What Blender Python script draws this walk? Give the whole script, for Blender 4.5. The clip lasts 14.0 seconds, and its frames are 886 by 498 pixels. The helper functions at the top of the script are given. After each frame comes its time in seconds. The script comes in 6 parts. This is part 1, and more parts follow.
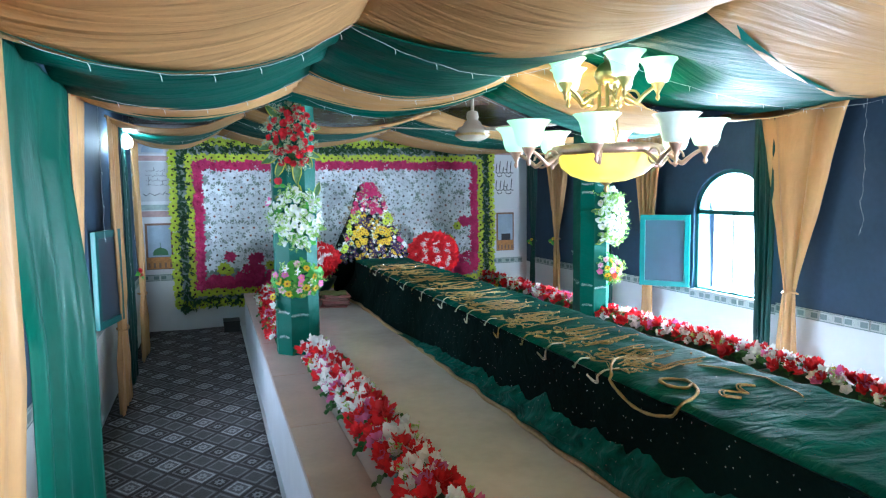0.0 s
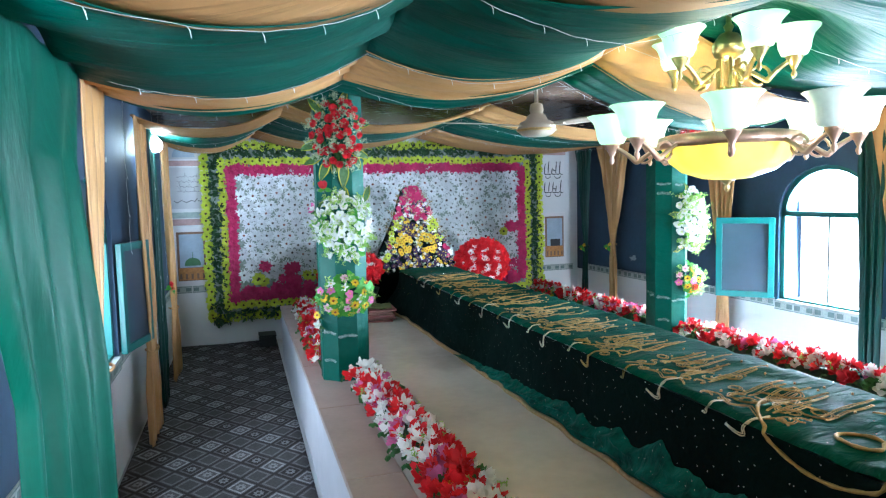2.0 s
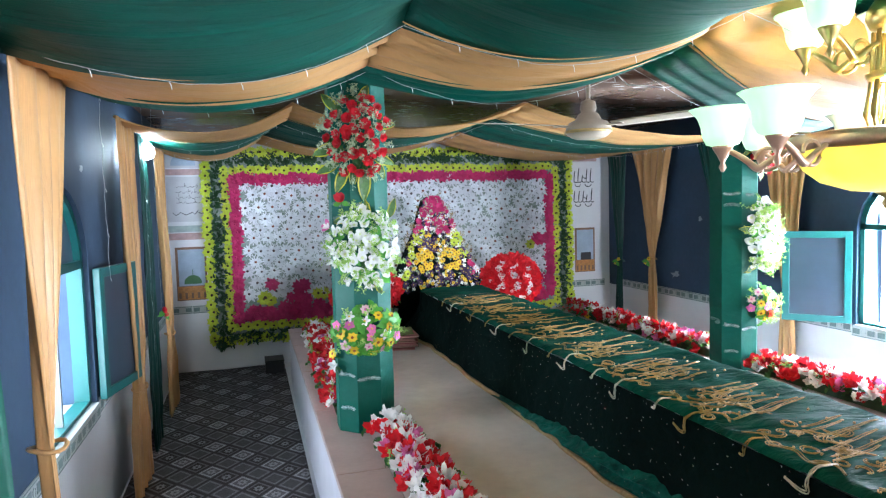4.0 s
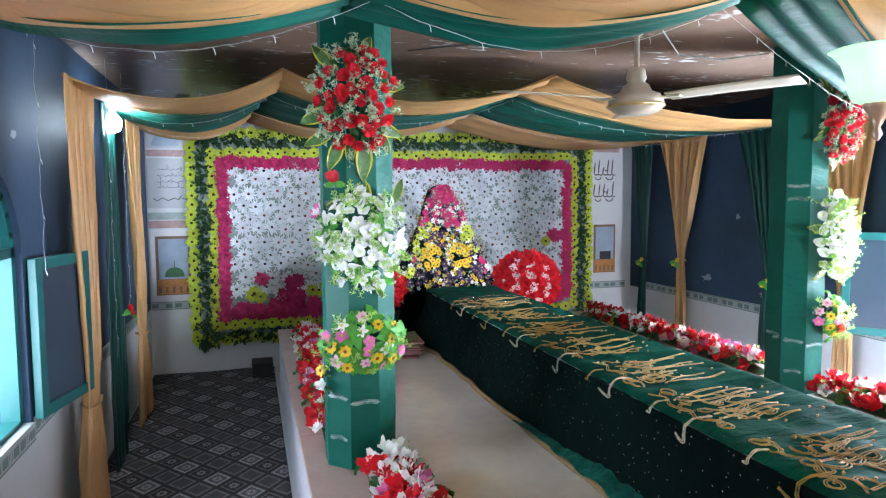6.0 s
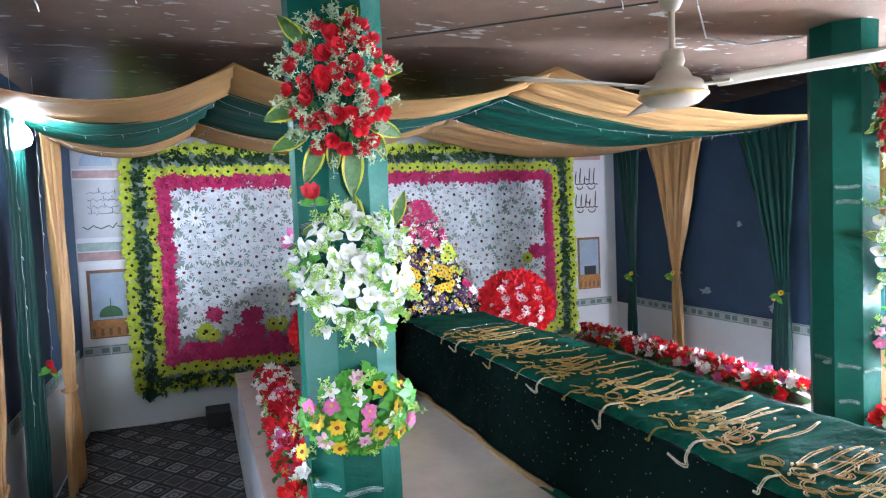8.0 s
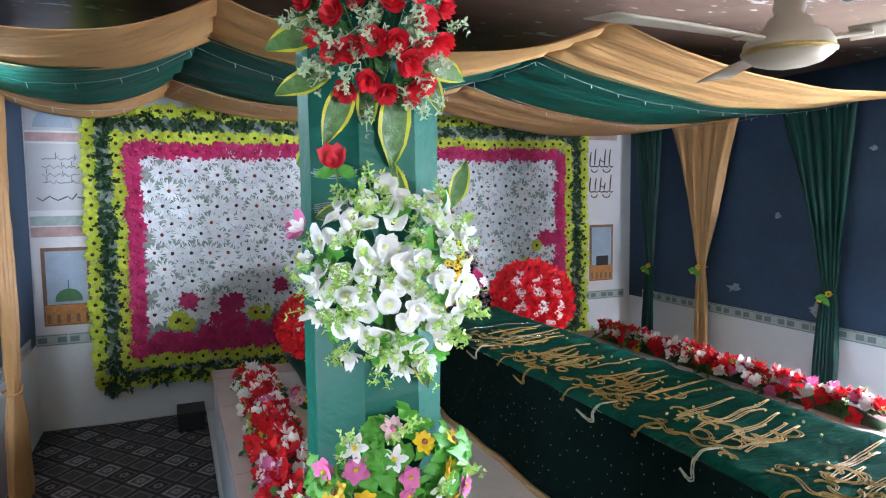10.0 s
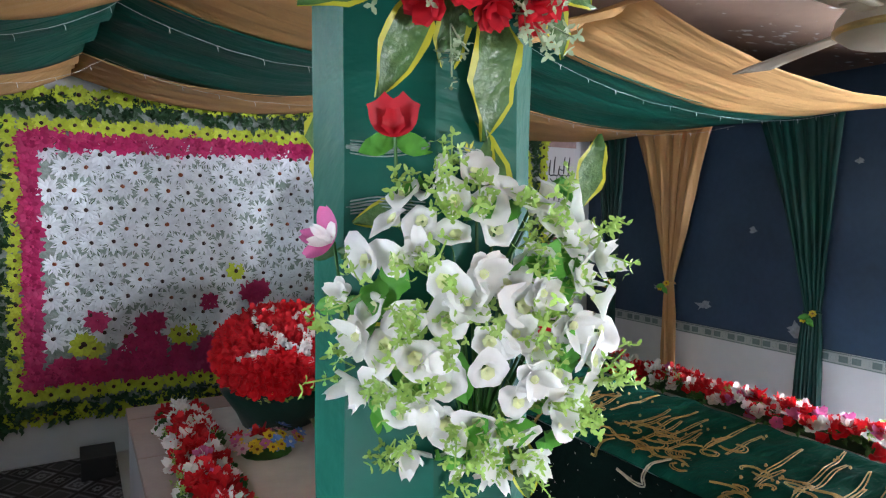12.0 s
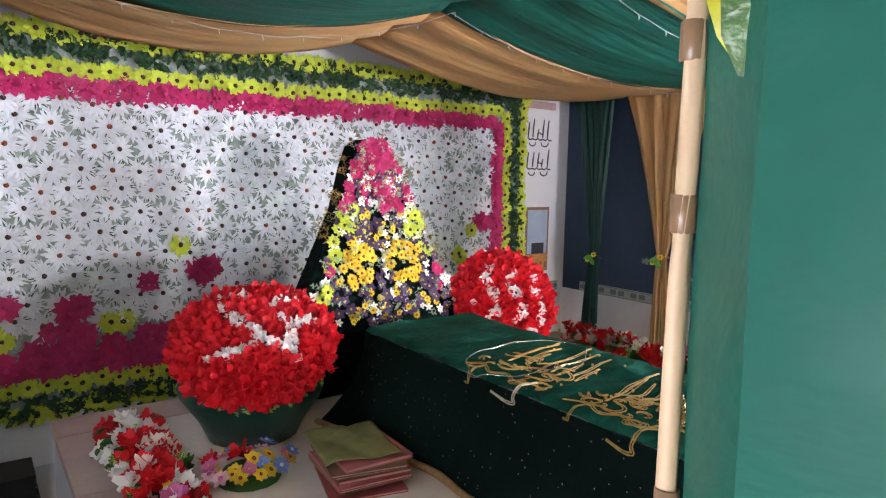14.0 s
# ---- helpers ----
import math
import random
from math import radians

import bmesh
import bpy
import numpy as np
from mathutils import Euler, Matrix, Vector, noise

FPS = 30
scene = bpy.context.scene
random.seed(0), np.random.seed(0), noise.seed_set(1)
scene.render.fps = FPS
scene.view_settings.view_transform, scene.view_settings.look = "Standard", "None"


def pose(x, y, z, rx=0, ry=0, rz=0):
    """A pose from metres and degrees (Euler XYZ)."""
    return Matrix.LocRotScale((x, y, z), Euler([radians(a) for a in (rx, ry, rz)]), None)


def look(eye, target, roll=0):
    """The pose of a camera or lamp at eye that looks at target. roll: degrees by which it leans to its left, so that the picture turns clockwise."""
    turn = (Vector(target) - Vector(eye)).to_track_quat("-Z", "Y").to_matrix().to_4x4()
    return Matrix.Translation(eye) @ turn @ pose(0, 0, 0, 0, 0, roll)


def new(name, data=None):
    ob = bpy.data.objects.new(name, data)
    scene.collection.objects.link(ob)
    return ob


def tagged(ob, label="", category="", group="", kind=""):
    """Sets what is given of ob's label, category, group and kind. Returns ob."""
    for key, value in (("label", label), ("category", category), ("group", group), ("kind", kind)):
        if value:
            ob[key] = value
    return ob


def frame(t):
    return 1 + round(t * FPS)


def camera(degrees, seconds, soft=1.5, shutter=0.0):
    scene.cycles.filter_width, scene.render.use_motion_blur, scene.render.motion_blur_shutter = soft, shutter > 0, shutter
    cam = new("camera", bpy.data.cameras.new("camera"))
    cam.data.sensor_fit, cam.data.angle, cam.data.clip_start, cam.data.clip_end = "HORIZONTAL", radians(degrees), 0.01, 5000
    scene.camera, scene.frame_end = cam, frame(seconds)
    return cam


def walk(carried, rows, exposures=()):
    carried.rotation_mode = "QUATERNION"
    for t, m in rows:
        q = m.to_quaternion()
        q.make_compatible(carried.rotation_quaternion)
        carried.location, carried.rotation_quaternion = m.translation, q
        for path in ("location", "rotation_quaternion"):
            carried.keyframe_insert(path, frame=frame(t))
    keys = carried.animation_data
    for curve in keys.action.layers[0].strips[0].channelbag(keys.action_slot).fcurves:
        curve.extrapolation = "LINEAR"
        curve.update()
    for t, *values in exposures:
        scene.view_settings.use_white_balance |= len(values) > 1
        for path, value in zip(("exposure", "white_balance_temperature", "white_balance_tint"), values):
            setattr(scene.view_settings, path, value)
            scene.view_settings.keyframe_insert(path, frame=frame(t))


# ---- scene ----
cam = camera(68.6, 14.0, soft=1.2)
PATH = [
    (0, (0.01, -0.083, 1.629), (0.681, 1.793, 1.454), -0.7),
    (0.5, (0.014, 0.073, 1.617), (0.608, 1.978, 1.474), -0.5),
    (1, (0.031, 0.212, 1.617), (0.634, 2.115, 1.485), 0.1),
    (1.5, (0.018, 0.363, 1.644), (0.637, 2.261, 1.523), 0.1),
    (2, (-0.023, 0.501, 1.627), (0.567, 2.405, 1.466), -1.4),
    (2.5, (-0.008, 0.669, 1.638), (0.564, 2.58, 1.488), -1.3),
    (3, (0.027, 0.861, 1.64), (0.6, 2.774, 1.54), -1.5),
    (3.2, (0.015, 0.928, 1.681), (0.571, 2.844, 1.54), -1.3),
    (5.3, (0.08, 1.583, 1.639), (0.674, 3.49, 1.538), -2.4),
    (5.5, (0.106, 1.65, 1.64), (0.677, 3.565, 1.553), -2.0),
    (6, (0.137, 1.802, 1.619), (0.701, 3.715, 1.468), -0.4),
    (6.5, (0.124, 1.962, 1.62), (0.784, 3.845, 1.483), -0.1),
    (7, (0.098, 2.112, 1.629), (0.82, 3.972, 1.488), -1.2),
    (7.5, (0.104, 2.27, 1.625), (0.81, 4.138, 1.505), -1.1),
    (7.7, (0.12, 2.349, 1.626), (0.808, 4.224, 1.522), -2.2),
    (9.8, (0.159, 3.039, 1.65), (0.937, 4.876, 1.504), -0.8),
    (10, (0.154, 3.09, 1.634), (0.912, 4.933, 1.468), -0.7),
    (10.5, (0.165, 3.255, 1.63), (0.849, 5.129, 1.478), -0.9),
    (11, (0.172, 3.445, 1.632), (0.851, 5.321, 1.482), -0.3),
    (11.5, (0.204, 3.54, 1.626), (0.976, 5.378, 1.462), 0.8),
    (12, (0.126, 3.683, 1.612), (1.107, 5.42, 1.477), 0.4),
    (12.5, (0.03, 3.818, 1.625), (1.112, 5.488, 1.423), 0.1),
    (13, (0.02, 3.98, 1.591), (1.104, 5.644, 1.354), 0.2),
    (13.5, (0.071, 4.208, 1.57), (1.188, 5.85, 1.341), -0.0),
    (14, (0.083, 4.391, 1.566), (1.266, 5.989, 1.345), 1.1),
]
EXPOSURES = [
    (0, 0.40, 5300, 7), (1.5, 0.47, 5350, 8), (2.5, 0.53, 5600, 10), (3, 0.55, 5700, 12), (5.5, 0.50, 6050, 18), (6, 0.54, 5900, 18),
    (7.5, 0.70, 5850, 20), (10, 0.50, 6100, 20), (11, 0.25, 6250, 20), (11.5, 0.18, 6400, 21), (12, 0.12, 6400, 21), (13, 0.20, 6350, 21), (13.5, 0.48, 6600, 22), (14, 0.80, 6800, 27),
]
walk(cam, [(t, look(eye, target, roll)) for t, eye, target, roll in PATH], EXPOSURES)

# ---------------- world, sun, lights, exposure ----------------
world = bpy.data.worlds.new("sky")
scene.world = world
world.use_nodes = True
wn = world.node_tree.nodes
sky = wn.new("ShaderNodeTexSky")
sky.sky_type, sky.sun_disc = "NISHITA", False
sky.sun_elevation, sky.sun_rotation = radians(50), radians(110)
world.node_tree.links.new(sky.outputs[0], wn["Background"].inputs[0])
wn["Background"].inputs[1].default_value = 0.15
sun = new("sun", bpy.data.lights.new("sun", "SUN"))
sun.data.energy, sun.data.angle, sun.data.color = 2.5, radians(0.5), (1, 0.95, 0.86)
sun.matrix_world = look((20, -7, 25), (0, 0, 0))

# room
XL, XR, YF, YB, ZC = -0.78, 4.29, -2.6, 8.30, 2.46
PZ, PX0, PX1, PY0, PY1 = 0.523, 0.325, 3.34, -0.7, 7.45


def window_light(name, m, w, h, watts, col=(0.82, 0.93, 1.0)):
    l = new(name, bpy.data.lights.new(name, "AREA"))
    l.data.shape, l.data.size, l.data.size_y, l.data.energy, l.data.color = "RECTANGLE", w, h, watts, col
    l.matrix_world = m
    return l


window_light("daylight_right", look((XR + 0.2, 4.42, 1.2), (0, 4.42, 1.0)), 0.85, 1.1, 335)
window_light("daylight_left", look((XL - 0.2, 4.45, 1.2), (3, 4.45, 1.0)), 0.85, 1.1, 27)
# lamps for front windows and a door out of view, added to light the room
window_light("daylight_left_front", look((XL - 0.2, 0.9, 1.2), (3, 0.9, 1.0)), 0.85, 1.1, 145)
window_light("daylight_right_front", look((XR + 0.2, 0.9, 1.25), (1.1, 3.0, 0.9)), 0.85, 1.1, 60)
window_light("daylight_door", look((3.35, YF - 0.1, 1.0), (1.4, 5, 1.0)), 0.55, 1.0, 335, (0.9, 0.95, 1.0))
# the chandelier's bulbs, in the upper tier and over the bowl
for lamp_z, watts, tone in ((2.20, 20, (0.80, 1.0, 0.55)), (1.93, 20, (1.0, 0.90, 0.55))):
    bulbs = new("chandelier_bulbs", bpy.data.lights.new("chandelier_bulbs", "POINT"))
    bulbs.data.energy, bulbs.data.color, bulbs.data.shadow_soft_size = watts, tone, 0.05
    bulbs.location = (1.845, 2.66, lamp_z)


# ---------------- materials ----------------
def mat(name, col, rough=0.6, metal=0.0, var=0.25, scale=6.0, fine=60.0, bump=0.0, sheen=0.0, col2=None, trans=0.0, emit=None, estr=0.0, spec=0.5, rand=0.0, wrinkle=None):
    """A surface whose colour varies at two scales, with a fine relief."""
    m = bpy.data.materials.new(name)
    m.use_nodes = True
    nt = m.node_tree
    n, L = nt.nodes, nt.links
    b = n["Principled BSDF"]
    b.inputs["Roughness"].default_value, b.inputs["Metallic"].default_value = rough, metal
    b.inputs["Specular IOR Level"].default_value = spec
    if sheen:
        b.inputs["Sheen Weight"].default_value = sheen
        b.inputs["Sheen Roughness"].default_value = 0.4
    tc = n.new("ShaderNodeTexCoord")
    a, f = n.new("ShaderNodeTexNoise"), n.new("ShaderNodeTexNoise")
    a.inputs["Scale"].default_value, f.inputs["Scale"].default_value = scale, fine
    a.inputs["Detail"].default_value, f.inputs["Detail"].default_value = 4, 3
    L.new(tc.outputs["Object"], a.inputs["Vector"])
    L.new(tc.outputs["Object"], f.inputs["Vector"])
    mixf = n.new("ShaderNodeMath")
    mixf.operation = "MULTIPLY_ADD"
    L.new(f.outputs["Fac"], mixf.inputs[0])
    mixf.inputs[1].default_value = 0.4
    sub = n.new("ShaderNodeMath")
    sub.operation = "MULTIPLY_ADD"
    L.new(a.outputs["Fac"], sub.inputs[0])
    sub.inputs[1].default_value, sub.inputs[2].default_value = 1.4, -0.4
    L.new(sub.outputs[0], mixf.inputs[2])
    ramp = n.new("ShaderNodeMix")
    ramp.data_type = "RGBA"
    c2 = col2 or tuple(c * (1 - var) for c in col)
    c1 = tuple(min(1, c * (1 + var * 0.6)) for c in col) if not col2 else col
    ramp.inputs[6].default_value, ramp.inputs[7].default_value = (*c2, 1), (*c1, 1)
    L.new(mixf.outputs[0], ramp.inputs[0])
    out = ramp.outputs[2]
    if rand:
        oi, hsv = n.new("ShaderNodeObjectInfo"), n.new("ShaderNodeHueSaturation")
        mr = n.new("ShaderNodeMapRange")
        mr.inputs[3].default_value, mr.inputs[4].default_value = 1 - rand, 1 + rand
        L.new(oi.outputs["Random"], mr.inputs[0])
        L.new(mr.outputs[0], hsv.inputs["Value"])
        L.new(out, hsv.inputs["Color"])
        out = hsv.outputs[0]
    L.new(out, b.inputs["Base Color"])
    if wrinkle:
        mp, wz = n.new("ShaderNodeMapping"), n.new("ShaderNodeTexNoise")
        mp.inputs["Scale"].default_value = wrinkle
        wz.inputs["Scale"].default_value, wz.inputs["Detail"].default_value, wz.inputs["Distortion"].default_value = 1.0, 5, 0.6
        L.new(tc.outputs["Object"], mp.inputs[0])
        L.new(mp.outputs[0], wz.inputs["Vector"])
        bp = n.new("ShaderNodeBump")
        bp.inputs["Strength"].default_value, bp.inputs["Distance"].default_value = 0.8, 0.026
        L.new(wz.outputs["Fac"], bp.inputs["Height"])
        L.new(bp.outputs[0], b.inputs["Normal"])
    elif bump:
        bp = n.new("ShaderNodeBump")
        bp.inputs["Strength"].default_value, bp.inputs["Distance"].default_value = bump, 0.01
        L.new(mixf.outputs[0], bp.inputs["Height"])
        L.new(bp.outputs[0], b.inputs["Normal"])
    if emit:
        b.inputs["Emission Color"].default_value, b.inputs["Emission Strength"].default_value = (*emit, 1), estr
    if trans:
        t, mx = n.new("ShaderNodeBsdfTranslucent"), n.new("ShaderNodeMixShader")
        L.new(out, t.inputs[0])
        mx.inputs[0].default_value = trans
        L.new(b.outputs[0], mx.inputs[1])
        L.new(t.outputs[0], mx.inputs[2])
        L.new(mx.outputs[0], n["Material Output"].inputs[0])
    return m


GREENC, GOLDC = (0.003, 0.088, 0.062), (0.56, 0.32, 0.125)
GREEN = mat("green_satin", (0.002, 0.084, 0.052), 0.5, var=0.35, scale=3, fine=40, trans=0.10, spec=0.2, wrinkle=(5, 5, 1.2))
# darker copy of the green satin, with wall shade put into its colour
SHADED_GREEN = mat("dark_green_satin", (0.002, 0.046, 0.036), 0.45, var=0.4, scale=3, fine=40, trans=0.06, spec=0.3, wrinkle=(7, 7, 1.3))
PGREEN = mat("pillar_satin", (0.004, 0.095, 0.066), 0.45, var=0.3, scale=3, fine=40, spec=0.16, wrinkle=(3, 3, 5))
GOLD = mat("gold_satin", GOLDC, 0.42, var=0.18, scale=3, fine=40, trans=0.15, spec=0.4, wrinkle=(7, 7, 1.3))
GREEN_X = mat("green_satin_drape", GREENC, 0.6, var=0.35, scale=3, fine=40, trans=0.10, spec=0.14, wrinkle=(1.3, 14, 4))
GOLD_X = mat("gold_satin_drape", GOLDC, 0.6, var=0.18, scale=3, fine=40, trans=0.15, spec=0.15, wrinkle=(1.3, 15, 4))
VELVET = mat("green_velvet", (0.006, 0.098, 0.070), 0.68, col2=(0.002, 0.030, 0.023), scale=7, fine=34, spec=0.03, wrinkle=(9, 22, 6))
# green on near-black mottling puts the folds' highlights and shade into the colour
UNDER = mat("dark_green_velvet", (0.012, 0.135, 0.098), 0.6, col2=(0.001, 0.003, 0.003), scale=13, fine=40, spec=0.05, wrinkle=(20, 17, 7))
BLACKV = mat("black_velvet", (0.004, 0.013, 0.011), 0.75, col2=(0.0015, 0.003, 0.0027), scale=2.2, fine=60, spec=0.02, wrinkle=(4, 5, 9))
THREAD = mat("gold_thread", (0.36, 0.24, 0.06), 0.6, 0.12, var=0.35, scale=40, fine=300, bump=0.6)
SILVERT = mat("silver_gilt_thread", (0.72, 0.66, 0.50), 0.35, 0.55, var=0.35, scale=60, fine=400, bump=0.7)
SEQUIN = mat("sequin_silver", (0.8, 0.8, 0.76), 0.25, 0.9, var=0.1)
BLUEWALL = mat("navy_wall_paint", (0.036, 0.066, 0.112), 0.68, var=0.45, scale=1.8, fine=25, bump=0.12, spec=0.25)
WHITEWALL = mat("white_marble_tile", (0.66, 0.67, 0.68), 0.3, var=0.10, scale=2.5, fine=14, bump=0.03)
BAND = mat("border_tile", (0.40, 0.44, 0.42), 0.35, var=0.2, scale=20, fine=90)
BANDMARK = mat("border_motif", (0.14, 0.20, 0.19), 0.4, var=0.2, scale=30)
BEIGE = mat("platform_marble", (0.64, 0.59, 0.545), 0.2, var=0.32, scale=1.7, fine=18, bump=0.04)
RIM = mat("rim_slab", (0.38, 0.27, 0.235), 0.35, var=0.22, scale=5, fine=40, bump=0.06)
CURB = mat("curb_plaster", (0.60, 0.61, 0.66), 0.5, var=0.12, scale=4, fine=30, bump=0.08)
TEAL = mat("teal_frame_paint", (0.006, 0.105, 0.098), 0.4, var=0.2, scale=8, fine=60)
PLASTIC = mat("white_plastic", (0.75, 0.74, 0.70), 0.4, var=0.06)
WIRE = mat("white_wire", (0.50, 0.53, 0.53), 0.4, var=0.05)
DARK = mat("dark_wire", (0.02, 0.02, 0.02), 0.5)
FANM = mat("fan_cream", (0.46, 0.40, 0.31), 0.35, var=0.12, scale=9)
BRASS = mat("antique_brass", (0.62, 0.46, 0.20), 0.28, 0.9, var=0.3, scale=20, fine=90)
COPPER = mat("copper_cast", (0.62, 0.40, 0.30), 0.35, 0.7, var=0.3, scale=20, fine=90)
CONDUIT = mat("cream_conduit", (0.55, 0.39, 0.24), 0.4, var=0.15, scale=5, fine=40)
BTAPE = mat("brown_tape", (0.22, 0.13, 0.07), 0.3, var=0.2, scale=20)
TAPE = mat("clear_tape", (0.30, 0.40, 0.37), 0.12, var=0.5, scale=60, fine=200, spec=1.0)


def ceiling_material():
    m = mat("ceiling_paint", (0.30, 0.205, 0.155), 0.25, var=0.5, scale=0.9, fine=9, bump=0.1)
    n, L = m.node_tree.nodes, m.node_tree.links
    b = n["Principled BSDF"]
    base = b.inputs["Base Color"].links[0].from_socket
    nz, nz2 = n.new("ShaderNodeTexNoise"), n.new("ShaderNodeTexNoise")
    tc, mp = n.new("ShaderNodeTexCoord"), n.new("ShaderNodeMapping")
    mp.inputs["Scale"].default_value = (1, 2.2, 1)
    L.new(tc.outputs["Object"], mp.inputs[0])
    nz.inputs["Scale"].default_value, nz2.inputs["Scale"].default_value = 9, 1.3
    nz.inputs["Detail"].default_value = 6
    L.new(mp.outputs[0], nz.inputs["Vector"])
    L.new(mp.outputs[0], nz2.inputs["Vector"])
    ad = n.new("ShaderNodeMath")
    ad.operation = "MULTIPLY_ADD"
    ad.inputs[1].default_value = 0.45
    L.new(nz2.outputs[0], ad.inputs[0])
    L.new(nz.outputs[0], ad.inputs[2])
    mr = n.new("ShaderNodeMapRange")
    mr.inputs[1].default_value, mr.inputs[2].default_value = 0.86, 0.91
    L.new(ad.outputs[0], mr.inputs[0])
    mx = n.new("ShaderNodeMix")
    mx.data_type = "RGBA"
    L.new(mr.outputs[0], mx.inputs[0])
    L.new(base, mx.inputs[6])
    mx.inputs[7].default_value = (0.62, 0.60, 0.57, 1)
    L.new(mx.outputs[2], b.inputs["Base Color"])
    return m


def carpet_material():
    """Woven carpet: a slanted lattice of dark lines with pale medallions."""
    m = mat("carpet_pattern", (0.032, 0.026, 0.025), 0.95, var=0.4, scale=2, fine=120, bump=0.5, spec=0.2)
    n, L = m.node_tree.nodes, m.node_tree.links
    b = n["Principled BSDF"]
    base = b.inputs["Base Color"].links[0].from_socket
    tc, sx = n.new("ShaderNodeTexCoord"), n.new("ShaderNodeSeparateXYZ")
    L.new(tc.outputs["Object"], sx.inputs[0])

    def op(kind, a, c=0.0, d=0.0):
        q = n.new("ShaderNodeMath")
        q.operation = kind
        for i, v in enumerate((a, c, d)):
            if isinstance(v, (int, float)):
                q.inputs[i].default_value = v
            else:
                L.new(v, q.inputs[i])
        return q.outputs[0]
    sA = 1 / 0.19
    X, Y = op("MULTIPLY", sx.outputs[0], sA), op("MULTIPLY", sx.outputs[1], sA * 0.8)
    p, q = op("ADD", X, Y), op("SUBTRACT", X, Y)
    fp = op("ABSOLUTE", op("SUBTRACT", op("FRACT", p), 0.5))
    fq = op("ABSOLUTE", op("SUBTRACT", op("FRACT", q), 0.5))
    edge = op("MAXIMUM", fp, fq)
    nz = n.new("ShaderNodeTexNoise")
    nz.inputs["Scale"].default_value, nz.inputs["Detail"].default_value = 70, 3
    L.new(tc.outputs["Object"], nz.inputs["Vector"])
    # rows of plain brown lozenges alternate with rows of pale and dark medallions
    row = op("GREATER_THAN", op("FRACT", op("MULTIPLY", op("FLOOR", p), 0.5)), 0.25)
    alt = op("GREATER_THAN", op("FRACT", op("MULTIPLY", op("FLOOR", q), 0.5)), 0.25)
    inside = op("LESS_THAN", edge, 0.455)
    rad = op("SQRT", op("ADD", op("MULTIPLY", fp, fp), op("MULTIPLY", fq, fq)))
    petals = op("SINE", op("MULTIPLY", op("ARCTAN2", op("SUBTRACT", op("FRACT", p), 0.5), op("SUBTRACT", op("FRACT", q), 0.5)), 8.0))
    heart = op("LESS_THAN", rad, op("MULTIPLY_ADD", petals, 0.035, 0.20))
    core = op("LESS_THAN", rad, 0.07)
    ring = op("MULTIPLY", op("GREATER_THAN", edge, 0.31), op("LESS_THAN", edge, 0.40))
    big = op("MAXIMUM", op("MAXIMUM", op("MULTIPLY", inside, 0.13), op("MULTIPLY", ring, 0.52)), op("MULTIPLY", op("SUBTRACT", heart, core), 0.42))
    small = op("MAXIMUM", op("MULTIPLY", ring, 0.16), op("MULTIPLY", op("SUBTRACT", heart, core), 0.30))
    med = op("ADD", op("MULTIPLY", big, alt), op("MULTIPLY", small, op("SUBTRACT", 1.0, alt)))
    plain = op("MAXIMUM", op("MULTIPLY", inside, 0.07), op("MULTIPLY", ring, 0.22))
    pale = op("ADD", op("MULTIPLY", med, row), op("MULTIPLY", plain, op("SUBTRACT", 1.0, row)))
    pale = op("MULTIPLY", pale, op("MULTIPLY_ADD", nz.outputs[0], 1.4, 0.25))
    mx = n.new("ShaderNodeMix")
    mx.data_type = "RGBA"
    L.new(pale, mx.inputs[0])
    L.new(base, mx.inputs[6])
    mx.inputs[7].default_value = (0.50, 0.49, 0.50, 1)
    L.new(mx.outputs[2], b.inputs["Base Color"])
    return m


CEIL, CARPET = ceiling_material(), carpet_material()


# ---------------- builders ----------------
def mesh_ob(name, verts, faces, mats, parent=None, mi=None, smooth=False, m=None):
    me = bpy.data.meshes.new(name)
    me.from_pydata([tuple(v) for v in verts], [], faces)
    for x in (mats if isinstance(mats, (list, tuple)) else [mats]):
        me.materials.append(x)
    if mi is not None:
        me.polygons.foreach_set("material_index", mi)
    if smooth:
        me.polygons.foreach_set("use_smooth", [True] * len(me.polygons))
    me.update()
    ob = new(name, me)
    if m is not None:
        ob.matrix_basis = m
    ob.parent = parent
    return ob


def share(name, me, m, parent=None):
    ob = new(name, me)
    ob.matrix_basis = m
    ob.parent = parent
    return ob


def empty(name, x=0, y=0, z=0, label="", category="", group="", kind=""):
    e = new(name)
    e.empty_display_size = 0.1
    e.location = (x, y, z)
    return tagged(e, label, category, group, kind)


